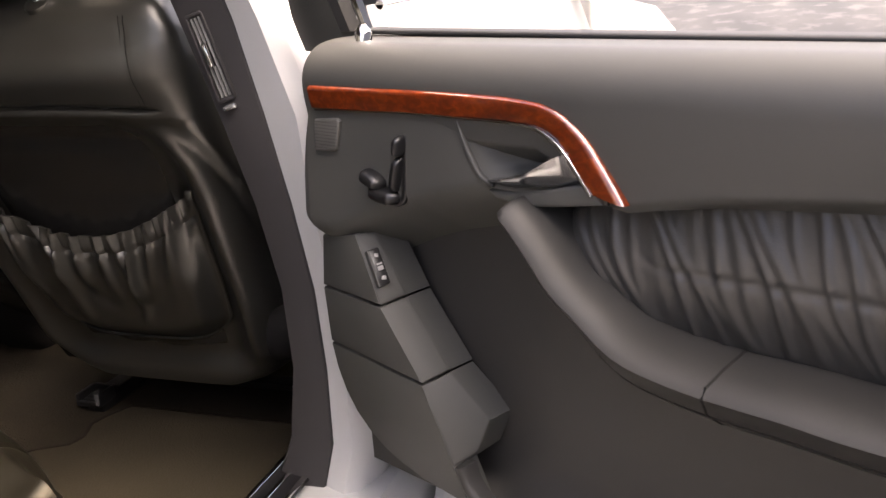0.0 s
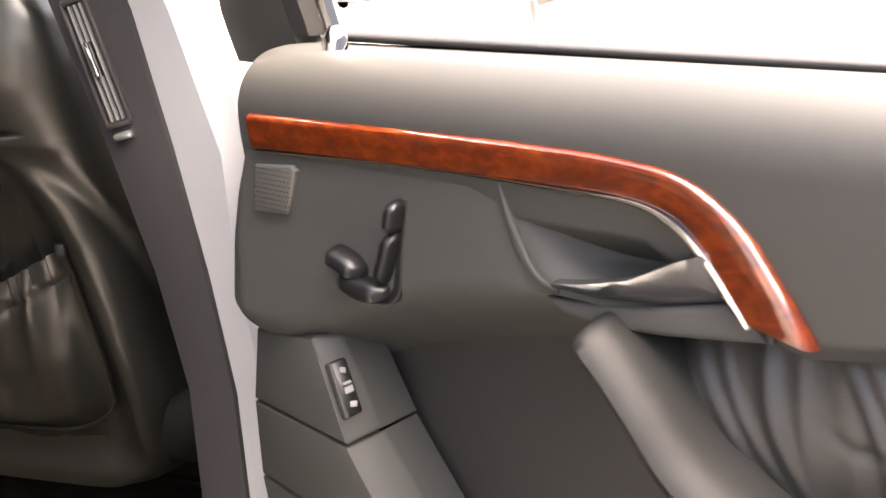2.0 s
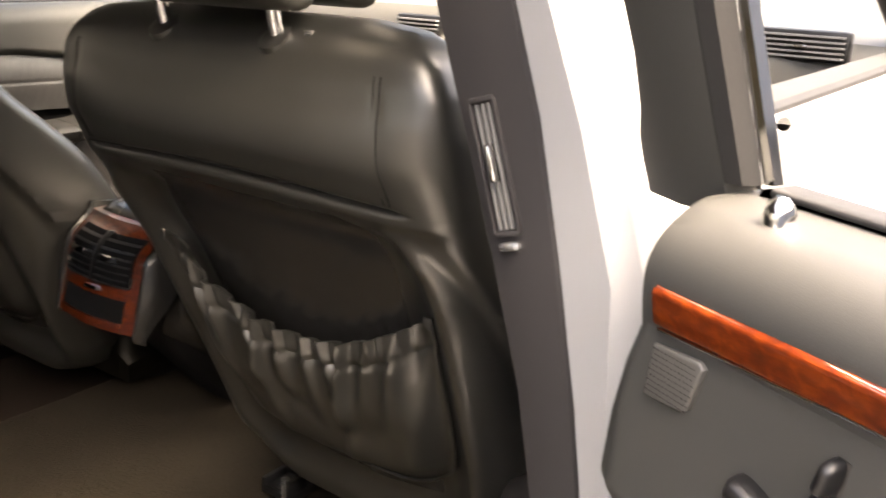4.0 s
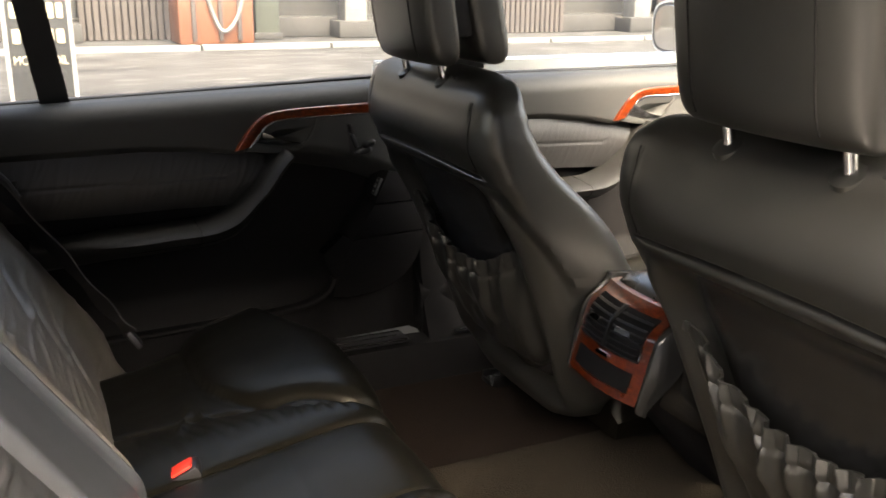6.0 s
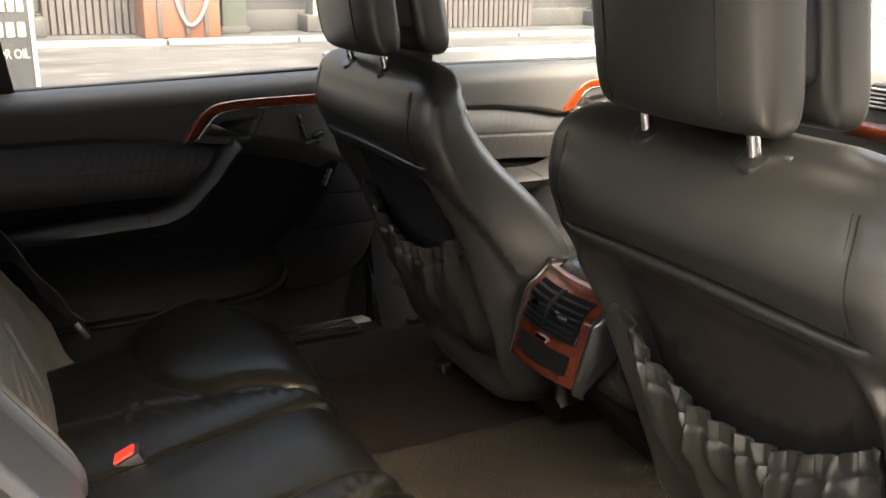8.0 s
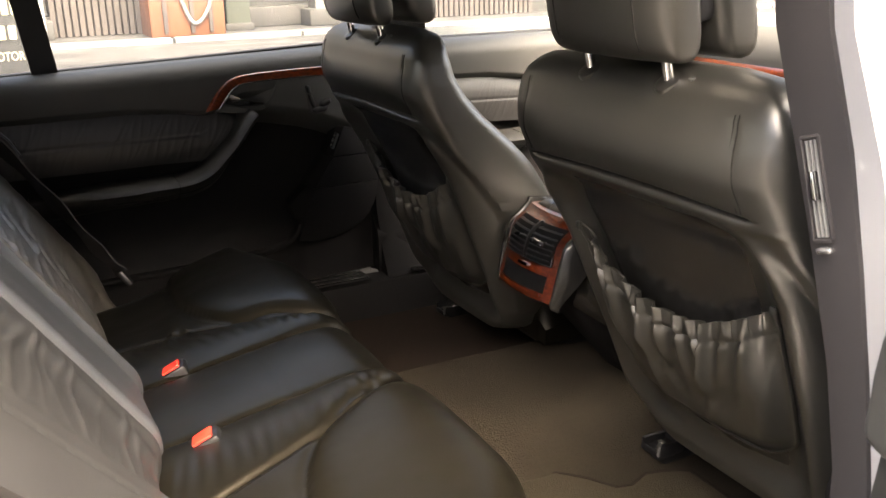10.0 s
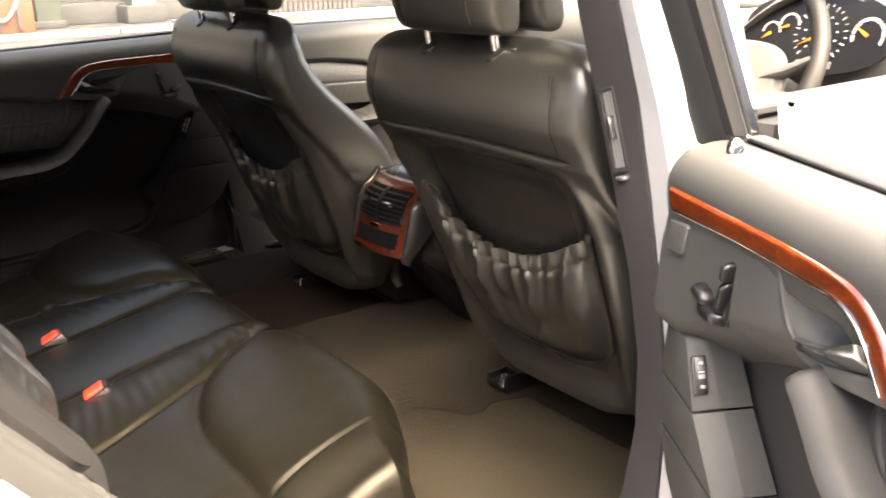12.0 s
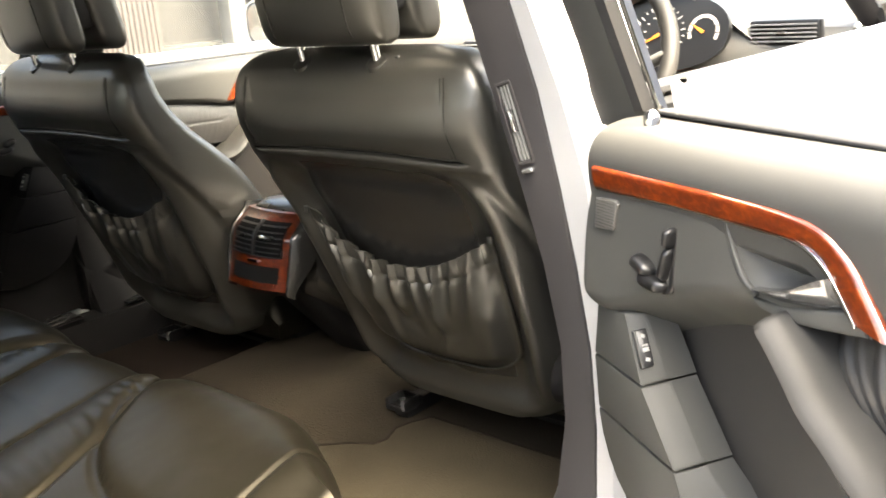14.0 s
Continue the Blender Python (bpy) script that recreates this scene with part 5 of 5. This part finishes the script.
def belt(side):
    t = thing("seat_belt", (-0.6, side * 0.52, 0.6), "grey seat belt webbing lying along the rear backrest" if side < 0 else "black seat belt hanging along the rear backrest", "seat belt", "rear seat belts")
    if side < 0:
        line = [(z, -gap_y(z) - 0.002) for z in (1.0, 0.93, 0.86, 0.78, 0.70)] + [(0.655, -0.505)]
        off = 0.004
    else:
        line = [(1.0, 0.56), (0.93, 0.58), (0.86, 0.60), (0.76, 0.615), (0.66, 0.605), (0.585, 0.59), (0.545, 0.58)]
        off = 0.068
    pts = smooth([(-0.545 - 0.66 * (z - 0.58) + off * 0.83, y, z + off * 0.55) for z, y in line], 8)
    rings = []
    for i, p in enumerate(pts):
        d = (pts[min(i + 1, len(pts) - 1)] - pts[max(i - 1, 0)]).normalized()
        n = Vector((0.83, 0.0, 0.55))
        w = d.cross(n).normalized() * 0.0235
        if side < 0:
            w = w * 0.06 + n * 0.020
        else:
            w = (w * 0.5 + n * 0.010 * (1 + 0.25 * math.sin(i * 0.7)))
        tw = n * 0.0012 + (w * 0.0)
        sway = n * 0.001 * math.sin(i * 0.3)
        rings.append([p - w + sway + tw, p + w + sway + tw, p + w + sway - tw, p - w + sway - tw])
    part("webbing", loft(rings), webbing if side < 0 else black, t, "woven belt webbing")
    e = pts[-1]
    d = (pts[-1] - pts[-3]).normalized()
    n = Vector((0.83, 0, 0.55))
    w = d.cross(n).normalized()
    m = Matrix((w, d, w.cross(d))).transposed().to_4x4()
    m.translation = e
    if side > 0:
        part("strap_end", block((0.03, 0.035, 0.012), m @ pose(0, 0.01, 0), 0.004), black, t, "black belt anchor")
        part("strap_loop", tube([pts[18] + n * 0.012, pts[20] + n * 0.016, pts[22] + n * 0.012], 0.006, 8), black, t, "shiny belt loop")
        return
    part("tongue", joined(block((0.056, 0.022, 0.004), m @ pose(0, 0.0, 0.003), 0.0015), block((0.022, 0.03, 0.003), m @ pose(0.004, 0.024, 0.003), 0.001)), chrome, t, "metal belt tongue")
    part("tongue_grip", block((0.052, 0.012, 0.01), m @ pose(0, 0.014, 0.002), 0.003), pillar_trim if side < 0 else black, t)
    part("anchor", block((0.03, 0.03, 0.02), m @ pose(0.006, 0.045, -0.004), 0.005), black, t)


belt(-1)
belt(1)


# ---- floor things ----
def floor_mat(x0, x1, y0, y1, pile, label):
    t = thing("floor_mat", ((x0 + x1) / 2, (y0 + y1) / 2, 0.345), label, "floor mat", "floor mats")
    if y0 < 0:
        out = [(x0, y0), (x1, y0), (x1, -0.225), (0.245, -0.205), (0.215, -0.198), (0.175, -0.214), (0.150, -0.208), (0.125, -0.165), (0.09, -0.125), (0.05, y1), (x0, y1)]
    else:
        out = [(x0, y0), (x1 - 0.11, y0), (x1 - 0.06, y0 + 0.03), (x1, y0 + 0.05), (x1, y1), (x0, y1)]
    part("mat_body", prism(out, lambda a, b, c: Vector((a, b, c)), (0.342, 0.354), 0.003), pile, t)
    loop = out + [out[0]]
    part("binding", tube([(a, b, 0.3525) for a, b in loop], 0.0036, 6), dark_mat, t, "dark bound edge")


floor_mat(-0.14, 0.285, -0.64, -0.115, mat_carpet, "brown-grey carpet floor mat with bound edge")
floor_mat(-0.16, 0.45, 0.27, 0.66, dark_mat, "reddish-brown carpet floor mat with bound edge, darkened for the footwell's shade")


# ---- centre console ----
def console():
    C = 0.03
    t = thing("centre_console", (0.35, C, 0.44), "grey centre console with burl wood rear panel and air vents", "console")
    rings = []
    for x, hw, z0, z1 in ((0.185, 0.072, 0.60, 0.742), (0.192, 0.09, 0.588, 0.752), (0.22, 0.102, 0.565, 0.76), (0.30, 0.108, 0.50, 0.757), (0.55, 0.108, 0.44, 0.745), (0.66, 0.11, 0.44, 0.70), (0.95, 0.12, 0.44, 0.70)):
        ring = []
        for k in range(32):
            a = 2 * math.pi * k / 32
            c, s = math.cos(a), math.sin(a)
            ring.append((x, C + hw * math.copysign(abs(c) ** 0.45, c), (z0 + z1) / 2 + (z1 - z0) / 2 * math.copysign(abs(s) ** 0.45, s)))
        rings.append(ring)
    part("housing", loft(rings), shell, t, "dark soft console housing")

    def face(a, b, off=0.0):
        y = (2 * a - 1) * 0.082
        z = 0.618 + 0.127 * b
        x = 0.108 + 0.012 * (2 * a - 1) ** 2 + 0.036 * b + 0.03 * step(0.65, 1.0, b) ** 2
        return Vector((x - 0.93 * off, C + y, z + 0.36 * off))

    part("wood_panel", sheet(face, lambda a, b: face(a, b) + Vector((0.02, 0, 0)), 24, 24), shaded_wood, t, "polished burl wood panel with shade in its tone")

    def patch(a0, a1, b0, b1, off, thick, nm, mat, lab="", par=None):
        return part(nm, sheet(lambda a, b: face(a0 + (a1 - a0) * a, b0 + (b1 - b0) * b, off), lambda a, b: face(a0 + (a1 - a0) * a, b0 + (b1 - b0) * b, off - thick), 8, 6), mat, par or t, lab)

    for a0, a1 in ((0.09, 0.485), (0.515, 0.91)):
        v = patch(a0, a1, 0.46, 0.90, 0.0012, 0.003, "air_vent", void, "black slatted air vent")
        for k in range(6):
            b = 0.50 + 0.068 * k
            patch(a0 + 0.015, a1 - 0.015, b, b + 0.020, 0.0060 - 0.0008 * k, 0.003, "slat", black, "", v)
        mid = (a0 + a1) / 2
        patch(mid - 0.09, mid + 0.09, 0.675, 0.735, 0.011, 0.006, "slider", chrome, "chrome slider", v)
        patch(a0, a1, 0.445, 0.46, 0.005, 0.005, "vent_rim", black, "", v)
    patch(0.487, 0.513, 0.45, 0.91, 0.007, 0.007, "divider", black)
    # No recess here; the drawer's inner shade is painted on.
    patch(0.11, 0.89, 0.10, 0.32, 0.0012, 0.003, "ashtray", void, "flat dark patch for the shade inside the drawer")
    patch(0.12, 0.88, 0.05, 0.095, 0.007, 0.006, "drawer_lip", shaded_wood, "wooden drawer lip")
    patch(0.42, 0.58, 0.36, 0.395, 0.004, 0.004, "badge", chrome, "small chrome badge")
    for s in (-1, 1):
        patch(0.5 + s * 0.44 - 0.006, 0.5 + s * 0.44 + 0.006, 0.47, 0.56, 0.006, 0.005, "wheel_mark", chrome, "bright vent wheel")
        rr = []
        for b in range(-1, 12):
            f = clamp(b / 10, -0.3, 1.12)
            c = face(0.5 + s * 0.505, clamp(f)) + Vector((0.02 * max(0, -f) + 0.03 * max(0, f - 1), 0, 0.127 * (f - clamp(f)) * 0.7))
            tp = 0.3 + 0.7 * step(-0.1, 0.5, f)
            rr.append([c + Vector((dx * tp, s * dy * tp, dz)) for dx, dy, dz in ((0.004, 0.0, 0.0), (-0.004, 0.003, 0.0), (-0.004, 0.009, 0.0), (0.004, 0.015, 0.0), (0.018, 0.020, -0.003), (0.045, 0.019, -0.008), (0.045, 0.0, -0.008))])
        part("side_cheek", loft(rr), shell, t, "rounded grey cheek beside the vents")
    part("lower_cover", loft([[(0.165 + 0.17 * (0.63 - z) / 0.2 + dx, C + dy * (0.72 + 0.28 * (z - 0.4) / 0.23), z) for dx, dy in ((0.0, -0.06), (-0.012, -0.045), (-0.014, 0.045), (0.0, 0.06), (0.06, 0.075), (0.1, 0.075), (0.1, -0.075), (0.06, -0.075))] for z in (0.36, 0.45, 0.54, 0.60, 0.63)]), black_shaded_trim, t, "dark tapered lower cover")
    part("armrest_lid", block((0.32, 0.18, 0.05), pose(0.42, C, 0.77), 0.02, 4), door_vinyl, t, "grey padded armrest lid")


console()


# ---- dashboard and driver's controls ----
def dashboard():
    t = thing("dashboard", (1.2, 0, 0.5), "pale grey dashboard with air vents, wood strip and dials", "dashboard")
    prof = [(1.62, 0.95), (1.45, 1.0), (1.2, 1.015), (1.02, 1.015), (0.955, 1.0), (0.935, 0.965), (0.94, 0.92), (0.965, 0.86), (0.985, 0.78), (1.02, 0.66), (1.1, 0.55), (1.3, 0.45), (1.62, 0.45)]
    rings = []
    for i in range(31):
        y = -0.73 + 1.46 * i / 30
        bow = 0.10 * (abs(y) / 0.73) ** 2.2
        rings.append([(x + (bow if x < 1.3 else 0), y, z - 0.02 * (abs(y) / 0.73) ** 2) for x, z in prof])
    part("moulding", loft(rings), beige, t, "pale grey soft dashboard moulding")
    rings = []
    for i in range(25):
        s = -1 + 2 * i / 24
        y = -0.335 + 0.2 * s
        h = 0.968 + 0.118 * (1 - abs(s) ** 1.7)
        xf = 0.925 + 0.12 * (abs(y) / 0.73) ** 2.2
        rings.append([(1.25, y, 0.955), (1.15, y, h - 0.005), (1.02, y, h), (xf + 0.015, y, h - 0.003), (xf, y, h - 0.012), (xf + 0.012, y, h - 0.022), (1.02, y, h - 0.026), (1.06, y, 0.95)])
    part("dial_hood", loft(rings), beige, t, "hood over the dials")
    n = 40
    ell = [(-0.012 + 0.152 * math.cos(2 * math.pi * k / n), 0.072 * math.copysign(abs(math.sin(2 * math.pi * k / n)) ** 0.8, math.sin(2 * math.pi * k / n))) for k in range(n)]

    def on(a, b, c):
        return Vector((0.945 + 0.35 * b - c, -0.345 - 1.08 * a, 0.988 + 1.1 * b))

    panel = part("instrument_panel", prism(ell, on, (-0.01, 0.004)), black, t, "black instrument panel with lit dials")

    def dial(ca, cb, r, a0, a1, ticks, needle):
        for k in range(ticks):
            g = radians(a0 + (a1 - a0) * k / (ticks - 1))
            c, s = math.cos(g), math.sin(g)
            big = k % 2 == 0
            r0 = r * (0.84 if big else 0.92)
            q = [(ca + r0 * c - 0.0009 * s, cb + r0 * s + 0.0009 * c), (ca + r * c - 0.0009 * s, cb + r * s + 0.0009 * c), (ca + r * c + 0.0009 * s, cb + r * s - 0.0009 * c), (ca + r0 * c + 0.0009 * s, cb + r0 * s - 0.0009 * c)]
            part("tick", prism(q, on, (0.004, 0.006)), dial_white, panel)
            if big:
                x, y = ca + r * 0.62 * c, cb + r * 0.62 * s
                part("figure_bar", prism([(x - 0.0020, y - 0.0014), (x + 0.0020, y - 0.0014), (x + 0.0020, y + 0.0014), (x - 0.0020, y + 0.0014)], on, (0.004, 0.006)), dial_white, panel)
        g = radians(needle)
        c, s = math.cos(g), math.sin(g)
        q = [(ca - 0.003 * s, cb + 0.003 * c), (ca + r * 0.9 * c, cb + r * 0.9 * s), (ca + 0.003 * s, cb - 0.003 * c)]
        part("needle", prism(q, on, (0.006, 0.008)), dial_orange, panel)

    dial(0.0, -0.002, 0.052, 225, -45, 21, 208)

    def gauge(ca, cb, r, a0, a1, mark):
        """A small gauge: a broad pale arc broken into segments, with an orange pointer."""
        for k in range(9):
            g0, g1 = (radians(a0 + (a1 - a0) * (k + o) / 9) for o in (0.08, 0.92))
            q = [(ca + rr * math.cos(g), cb + rr * math.sin(g)) for rr, g in ((r * 0.82, g0), (r, g0), (r, g1), (r * 0.82, g1))]
            part("scale_segment", prism(q, on, (0.004, 0.006)), dial_white, panel)
        g = radians(mark)
        c, s = math.cos(g), math.sin(g)
        part("needle", prism([(ca - 0.003 * s, cb + 0.003 * c), (ca + r * c, cb + r * s), (ca + 0.003 * s, cb - 0.003 * c)], on, (0.006, 0.008)), dial_orange, panel)

    gauge(0.090, 0.0, 0.031, 205, -30, 150)
    gauge(-0.067, 0.010, 0.022, 180, 0, 200)
    gauge(-0.102, -0.004, 0.020, 180, 0, 215)
    part("display", prism([(-0.035, -0.06), (0.035, -0.06), (0.035, -0.048), (-0.035, -0.048)], on, (0.004, 0.006)), grey_plastic, panel)

    # wood strip and vents on the face
    for y0, y1, zs in ((-0.7, -0.22, 0.896), (-0.1, 0.68, 0.872)):
        def strip(a, b, y0=y0, y1=y1, zs=zs):
            y = y0 + (y1 - y0) * a
            bow = 0.10 * (abs(y) / 0.73) ** 2.2
            return Vector((0.952 + bow - 0.012 * math.sin(math.pi * b), y, zs + 0.042 * b))

        part("wood_strip", sheet(strip, lambda a, b: strip(a, b) + Vector((0.03, 0, 0)), 24, 8), wood, t, "polished burl wood strip")
        part("bright_line", tube([strip(i / 20, 1.0) + Vector((-0.003, 0, 0.004)) for i in range(21)], 0.003, 6), chrome, t, "bright metal line")

    def vent(y, w, z=0.957, h=0.05):
        bow = 0.10 * (abs(y) / 0.73) ** 2.2
        v = part("air_vent", block((0.03, w, h), pose(0.945 + bow, y, z), 0.006), black, t, "black slatted air vent")
        for k in range(5):
            part("slat", block((0.012, w - 0.012, 0.003), pose(0.928 + bow, y, z - h / 2 + 0.009 + k * (h - 0.018) / 4), 0), grey_plastic, v)
        part("slider", block((0.012, 0.02, 0.006), pose(0.923 + bow, y, z), 0.002), chrome, v)

    for y, w in ((0.13, 0.11), (0.0, 0.11), (-0.585, 0.14), (0.62, 0.13)):
        vent(y, w, 0.978 if y < -0.5 else 0.957)
    part("speaker_grille", block((0.16, 0.26, 0.012), pose(1.14, 0.08, 1.02, 0, 3, 0), 0.004), rubber, t, "dark grille on the dashboard top")
    part("centre_stack", block((0.09, 0.24, 0.24), pose(0.99, 0.04, 0.77, 0, 18, 0), 0.02), black, t, "dark control stack")


dashboard()


def steering_wheel():
    c = Vector((0.62, -0.345, 0.955))
    t = thing("steering_wheel", c, "grey leather steering wheel with pale hub", "steering wheel")
    m = Matrix.Translation(c) @ pose(0, 0, 0, 0, -66, 0)
    R, n, k = 0.188, 56, 14
    rings = []
    for i in range(n):
        a = 2 * math.pi * i / n
        rings.append([m @ Vector(((R + 0.0155 * math.cos(b)) * math.cos(a), (R + 0.0155 * math.cos(b)) * math.sin(a), 0.0165 * math.sin(b))) for b in (2 * math.pi * j / k for j in range(k))])
    rings.append(rings[0])
    bm = loft(rings, caps=False)
    bmesh.ops.remove_doubles(bm, verts=bm.verts, dist=1e-5)
    part("rim", bm, grip_leather, t, "dark grey leather rim")
    hub = []
    for z, r in ((-0.06, 0.05), (-0.03, 0.088), (0.0, 0.10), (0.02, 0.092), (0.03, 0.066), (0.033, 0.02)):
        hub.append([m @ Vector((-0.028 + r * 0.82 * math.copysign(abs(math.cos(b)) ** 0.6, math.cos(b)), r * 1.28 * math.copysign(abs(math.sin(b)) ** 0.6, math.sin(b)), z - 0.02)) for b in (2 * math.pi * j / 36 for j in range(36))])
    part("hub", loft(hub), beige, t, "pale grey padded hub")
    for a in (62, 118, 242, 298):
        c0, s0 = math.cos(radians(a)), math.sin(radians(a))
        d = Vector((c0 * 0.35 - 0.05, s0, 0)).normalized()
        part("spoke", tube([m @ (d * 0.09 + Vector((-0.02, 0, -0.02))), m @ (d * 0.14 + Vector((-0.012, 0, -0.012))), m @ (d * 0.185)], [0.03, 0.022, 0.018], 12, 0.5), beige, t)
    part("column", tube([m @ Vector((0, 0, -0.03)), m @ Vector((0, 0, -0.3))], 0.045, 18), black, t, "steering column shroud")
    part("stalk", tube([m @ Vector((0.0, 0.04, -0.07)), m @ Vector((0.01, 0.17, -0.06))], [0.008, 0.011], 10), black, t)


steering_wheel()


# ---- nose of the car and mirrors ----
def wheel(x, side):
    t = thing("wheel", (x, side * 0.78, 0.0), "black tyre on a silver alloy wheel", "wheel", "car wheels")
    prof = [(0.20, 0.10), (0.31, 0.105), (0.325, 0.08), (0.328, 0.0), (0.325, -0.08), (0.31, -0.105), (0.20, -0.10)]
    rings = [[(x + r * math.cos(a), side * 0.78 + w, 0.328 + r * math.sin(a)) for r, w in prof] for a in (2 * math.pi * i / 40 for i in range(41))]
    bm2 = loft(rings, caps=False)
    bmesh.ops.remove_doubles(bm2, verts=bm2.verts, dist=1e-5)
    part("tyre", bm2, rubber, t, "black rubber tyre")
    part("rim", tube([(x, side * 0.70, 0.328), (x, side * 0.86, 0.328)], 0.2, 30), silver, t, "silver rim")


def tail():
    """Plain rear of the car: boot, flanks, rear window and wheels."""
    def deck(a, b):
        x, s2 = -1.42 - 1.0 * a, -1 + 2 * b
        return Vector((x, s2 * (0.80 - 0.06 * a * a), 1.0 - 0.03 * a - 0.05 * abs(s2) ** 4))

    setting("boot_lid", sheet(deck, lambda a, b: deck(a, b) + Vector((0, 0, -0.03)), 16, 20), paint, "silver-white painted boot lid", "car body")
    setting("tail_panel", block((0.06, 1.5, 0.62), pose(-2.43, 0, 0.66), 0.025, 3), paint, "silver-white painted tail panel", "car body")
    setting("rear_bumper", block((0.16, 1.66, 0.24), pose(-2.45, 0, 0.44), 0.05, 4), paint, "silver-white rear bumper", "bumper")
    for side in (-1, 1):
        out = [(-1.45, 0.32), (-1.50, 0.60), (-1.72, 0.70), (-1.94, 0.60), (-2.02, 0.32), (-2.42, 0.34), (-2.42, 0.92), (-1.9, 0.97), (-1.45, 0.99)]
        setting("rear_wing_" + ("right" if side < 0 else "left"), prism(out, lambda a, b, c: Vector((a, side * c, b)), (0.72, 0.86), 0.03), paint, "silver-white painted rear wing", "car body")
        wheel(-1.72, side)
    f = lambda d: (lambda a, b: Vector((-1.78 + 0.46 * b + d, (2 * a - 1) * (0.66 - 0.06 * b), 0.99 + 0.33 * b)))
    gl = setting("rear_window", sheet(f(0.0), f(-0.005), 8, 4), glass, "clear rear window", "window")
    gl.visible_shadow = False


tail()


def nose():
    def top(a, b):
        x, s = 1.5 + 1.45 * a, -1 + 2 * b
        return Vector((x, s * (0.84 - 0.06 * a * a), 0.97 - 0.16 * a ** 1.6 - 0.12 * abs(s) ** 4))

    setting("bonnet", sheet(top, lambda a, b: top(a, b) + Vector((0, 0, -0.03)), 20, 24), paint, "silver-white painted bonnet", "car body")
    for side in (-1, 1):
        out = [(1.12, 0.32), (1.5, 0.3), (1.6, 0.62), (1.9, 0.68), (2.2, 0.62), (2.3, 0.3), (2.95, 0.32), (2.95, 0.7), (2.3, 0.84), (1.5, 0.92), (1.12, 0.94)]
        setting("front_wing_" + ("right" if side < 0 else "left"), prism(out, lambda a, b, c: Vector((a, side * c, b)), (0.75, 0.88), 0.03), paint, "silver-white painted front wing", "car body")
        wheel(1.9, side)
    setting("nose_panel", block((0.08, 1.6, 0.42), pose(2.93, 0, 0.56), 0.03, 3), paint, "silver-white painted nose panel", "car body")
    g = thing("radiator_grille", (2.975, 0, 0.58), "chrome-framed black radiator grille on the nose", "grille")
    part("frame", block((0.03, 0.5, 0.22), pose(2.97, 0, 0.67), 0.01), chrome, g, "chrome frame")
    for k in range(5):
        part("slat", block((0.02, 0.44, 0.018), pose(2.99, 0, 0.60 + 0.036 * k), 0.003), black, g)
    for side in (-1, 1):
        h = thing("headlamp", (2.95, side * 0.6, 0.6), "clear oval headlamp in the nose", "headlamp", "headlamps")
        part("lens", block((0.06, 0.3, 0.15), pose(2.95, side * 0.56, 0.68), 0.03, 3), silver, h)
    gl = setting("windscreen", sheet(lambda a, b: Vector((1.40 - 0.86 * b, (2 * a - 1) * (0.68 - 0.08 * b), 0.985 + 0.37 * b)), lambda a, b: Vector((1.405 - 0.86 * b, (2 * a - 1) * (0.68 - 0.08 * b), 0.99 + 0.33 * b)), 10, 4), glass, "clear windscreen", "windscreen")
    gl.visible_shadow = False


nose()


def wing_mirror(side):
    c = Vector((0.975, side * 0.985, 1.05))
    t = thing("wing_mirror", c - Vector((0, 0, 0.09)), "silver-white door mirror with dark glass", "mirror", "wing mirrors")
    rings = []
    for i in range(13):
        f = i / 12
        x = c.x + 0.16 * f
        sc = math.sqrt(max(0.03, 1 - f ** 2.2))
        rings.append([(x, c.y + 0.105 * sc * math.copysign(abs(math.cos(b)) ** 0.55, math.cos(b)), c.z + 0.07 * sc * math.copysign(abs(math.sin(b)) ** 0.55, math.sin(b))) for b in (2 * math.pi * k / 36 for k in range(36))])
    part("housing", loft(rings), paint, t, "silver-white housing")
    face = [(0.092 * math.copysign(abs(math.cos(b)) ** 0.55, math.cos(b)), 0.058 * math.copysign(abs(math.sin(b)) ** 0.55, math.sin(b))) for b in (2 * math.pi * k / 36 for k in range(36))]
    part("mirror_rim", prism([(1.1 * a, 1.12 * b) for a, b in face], lambda a, b, q: Vector((c.x - q, c.y + a, c.z + b)), (-0.006, 0.002), 0.002), rubber, t, "black mirror rim")
    mir = chrome
    part("mirror_glass", prism(face, lambda a, b, q: Vector((c.x - q, c.y + a, c.z + b)) + Vector((0, 0, 0)), (-0.004, 0.004), 0.002), mir, t, "reflecting glass")
    part("arm", tube([c + Vector((0.08, -side * 0.06, -0.05)), c + Vector((0.08, -side * 0.13, -0.075))], 0.03, 12, 0.6), paint, t)


for side in (-1, 1):
    wing_mirror(side)
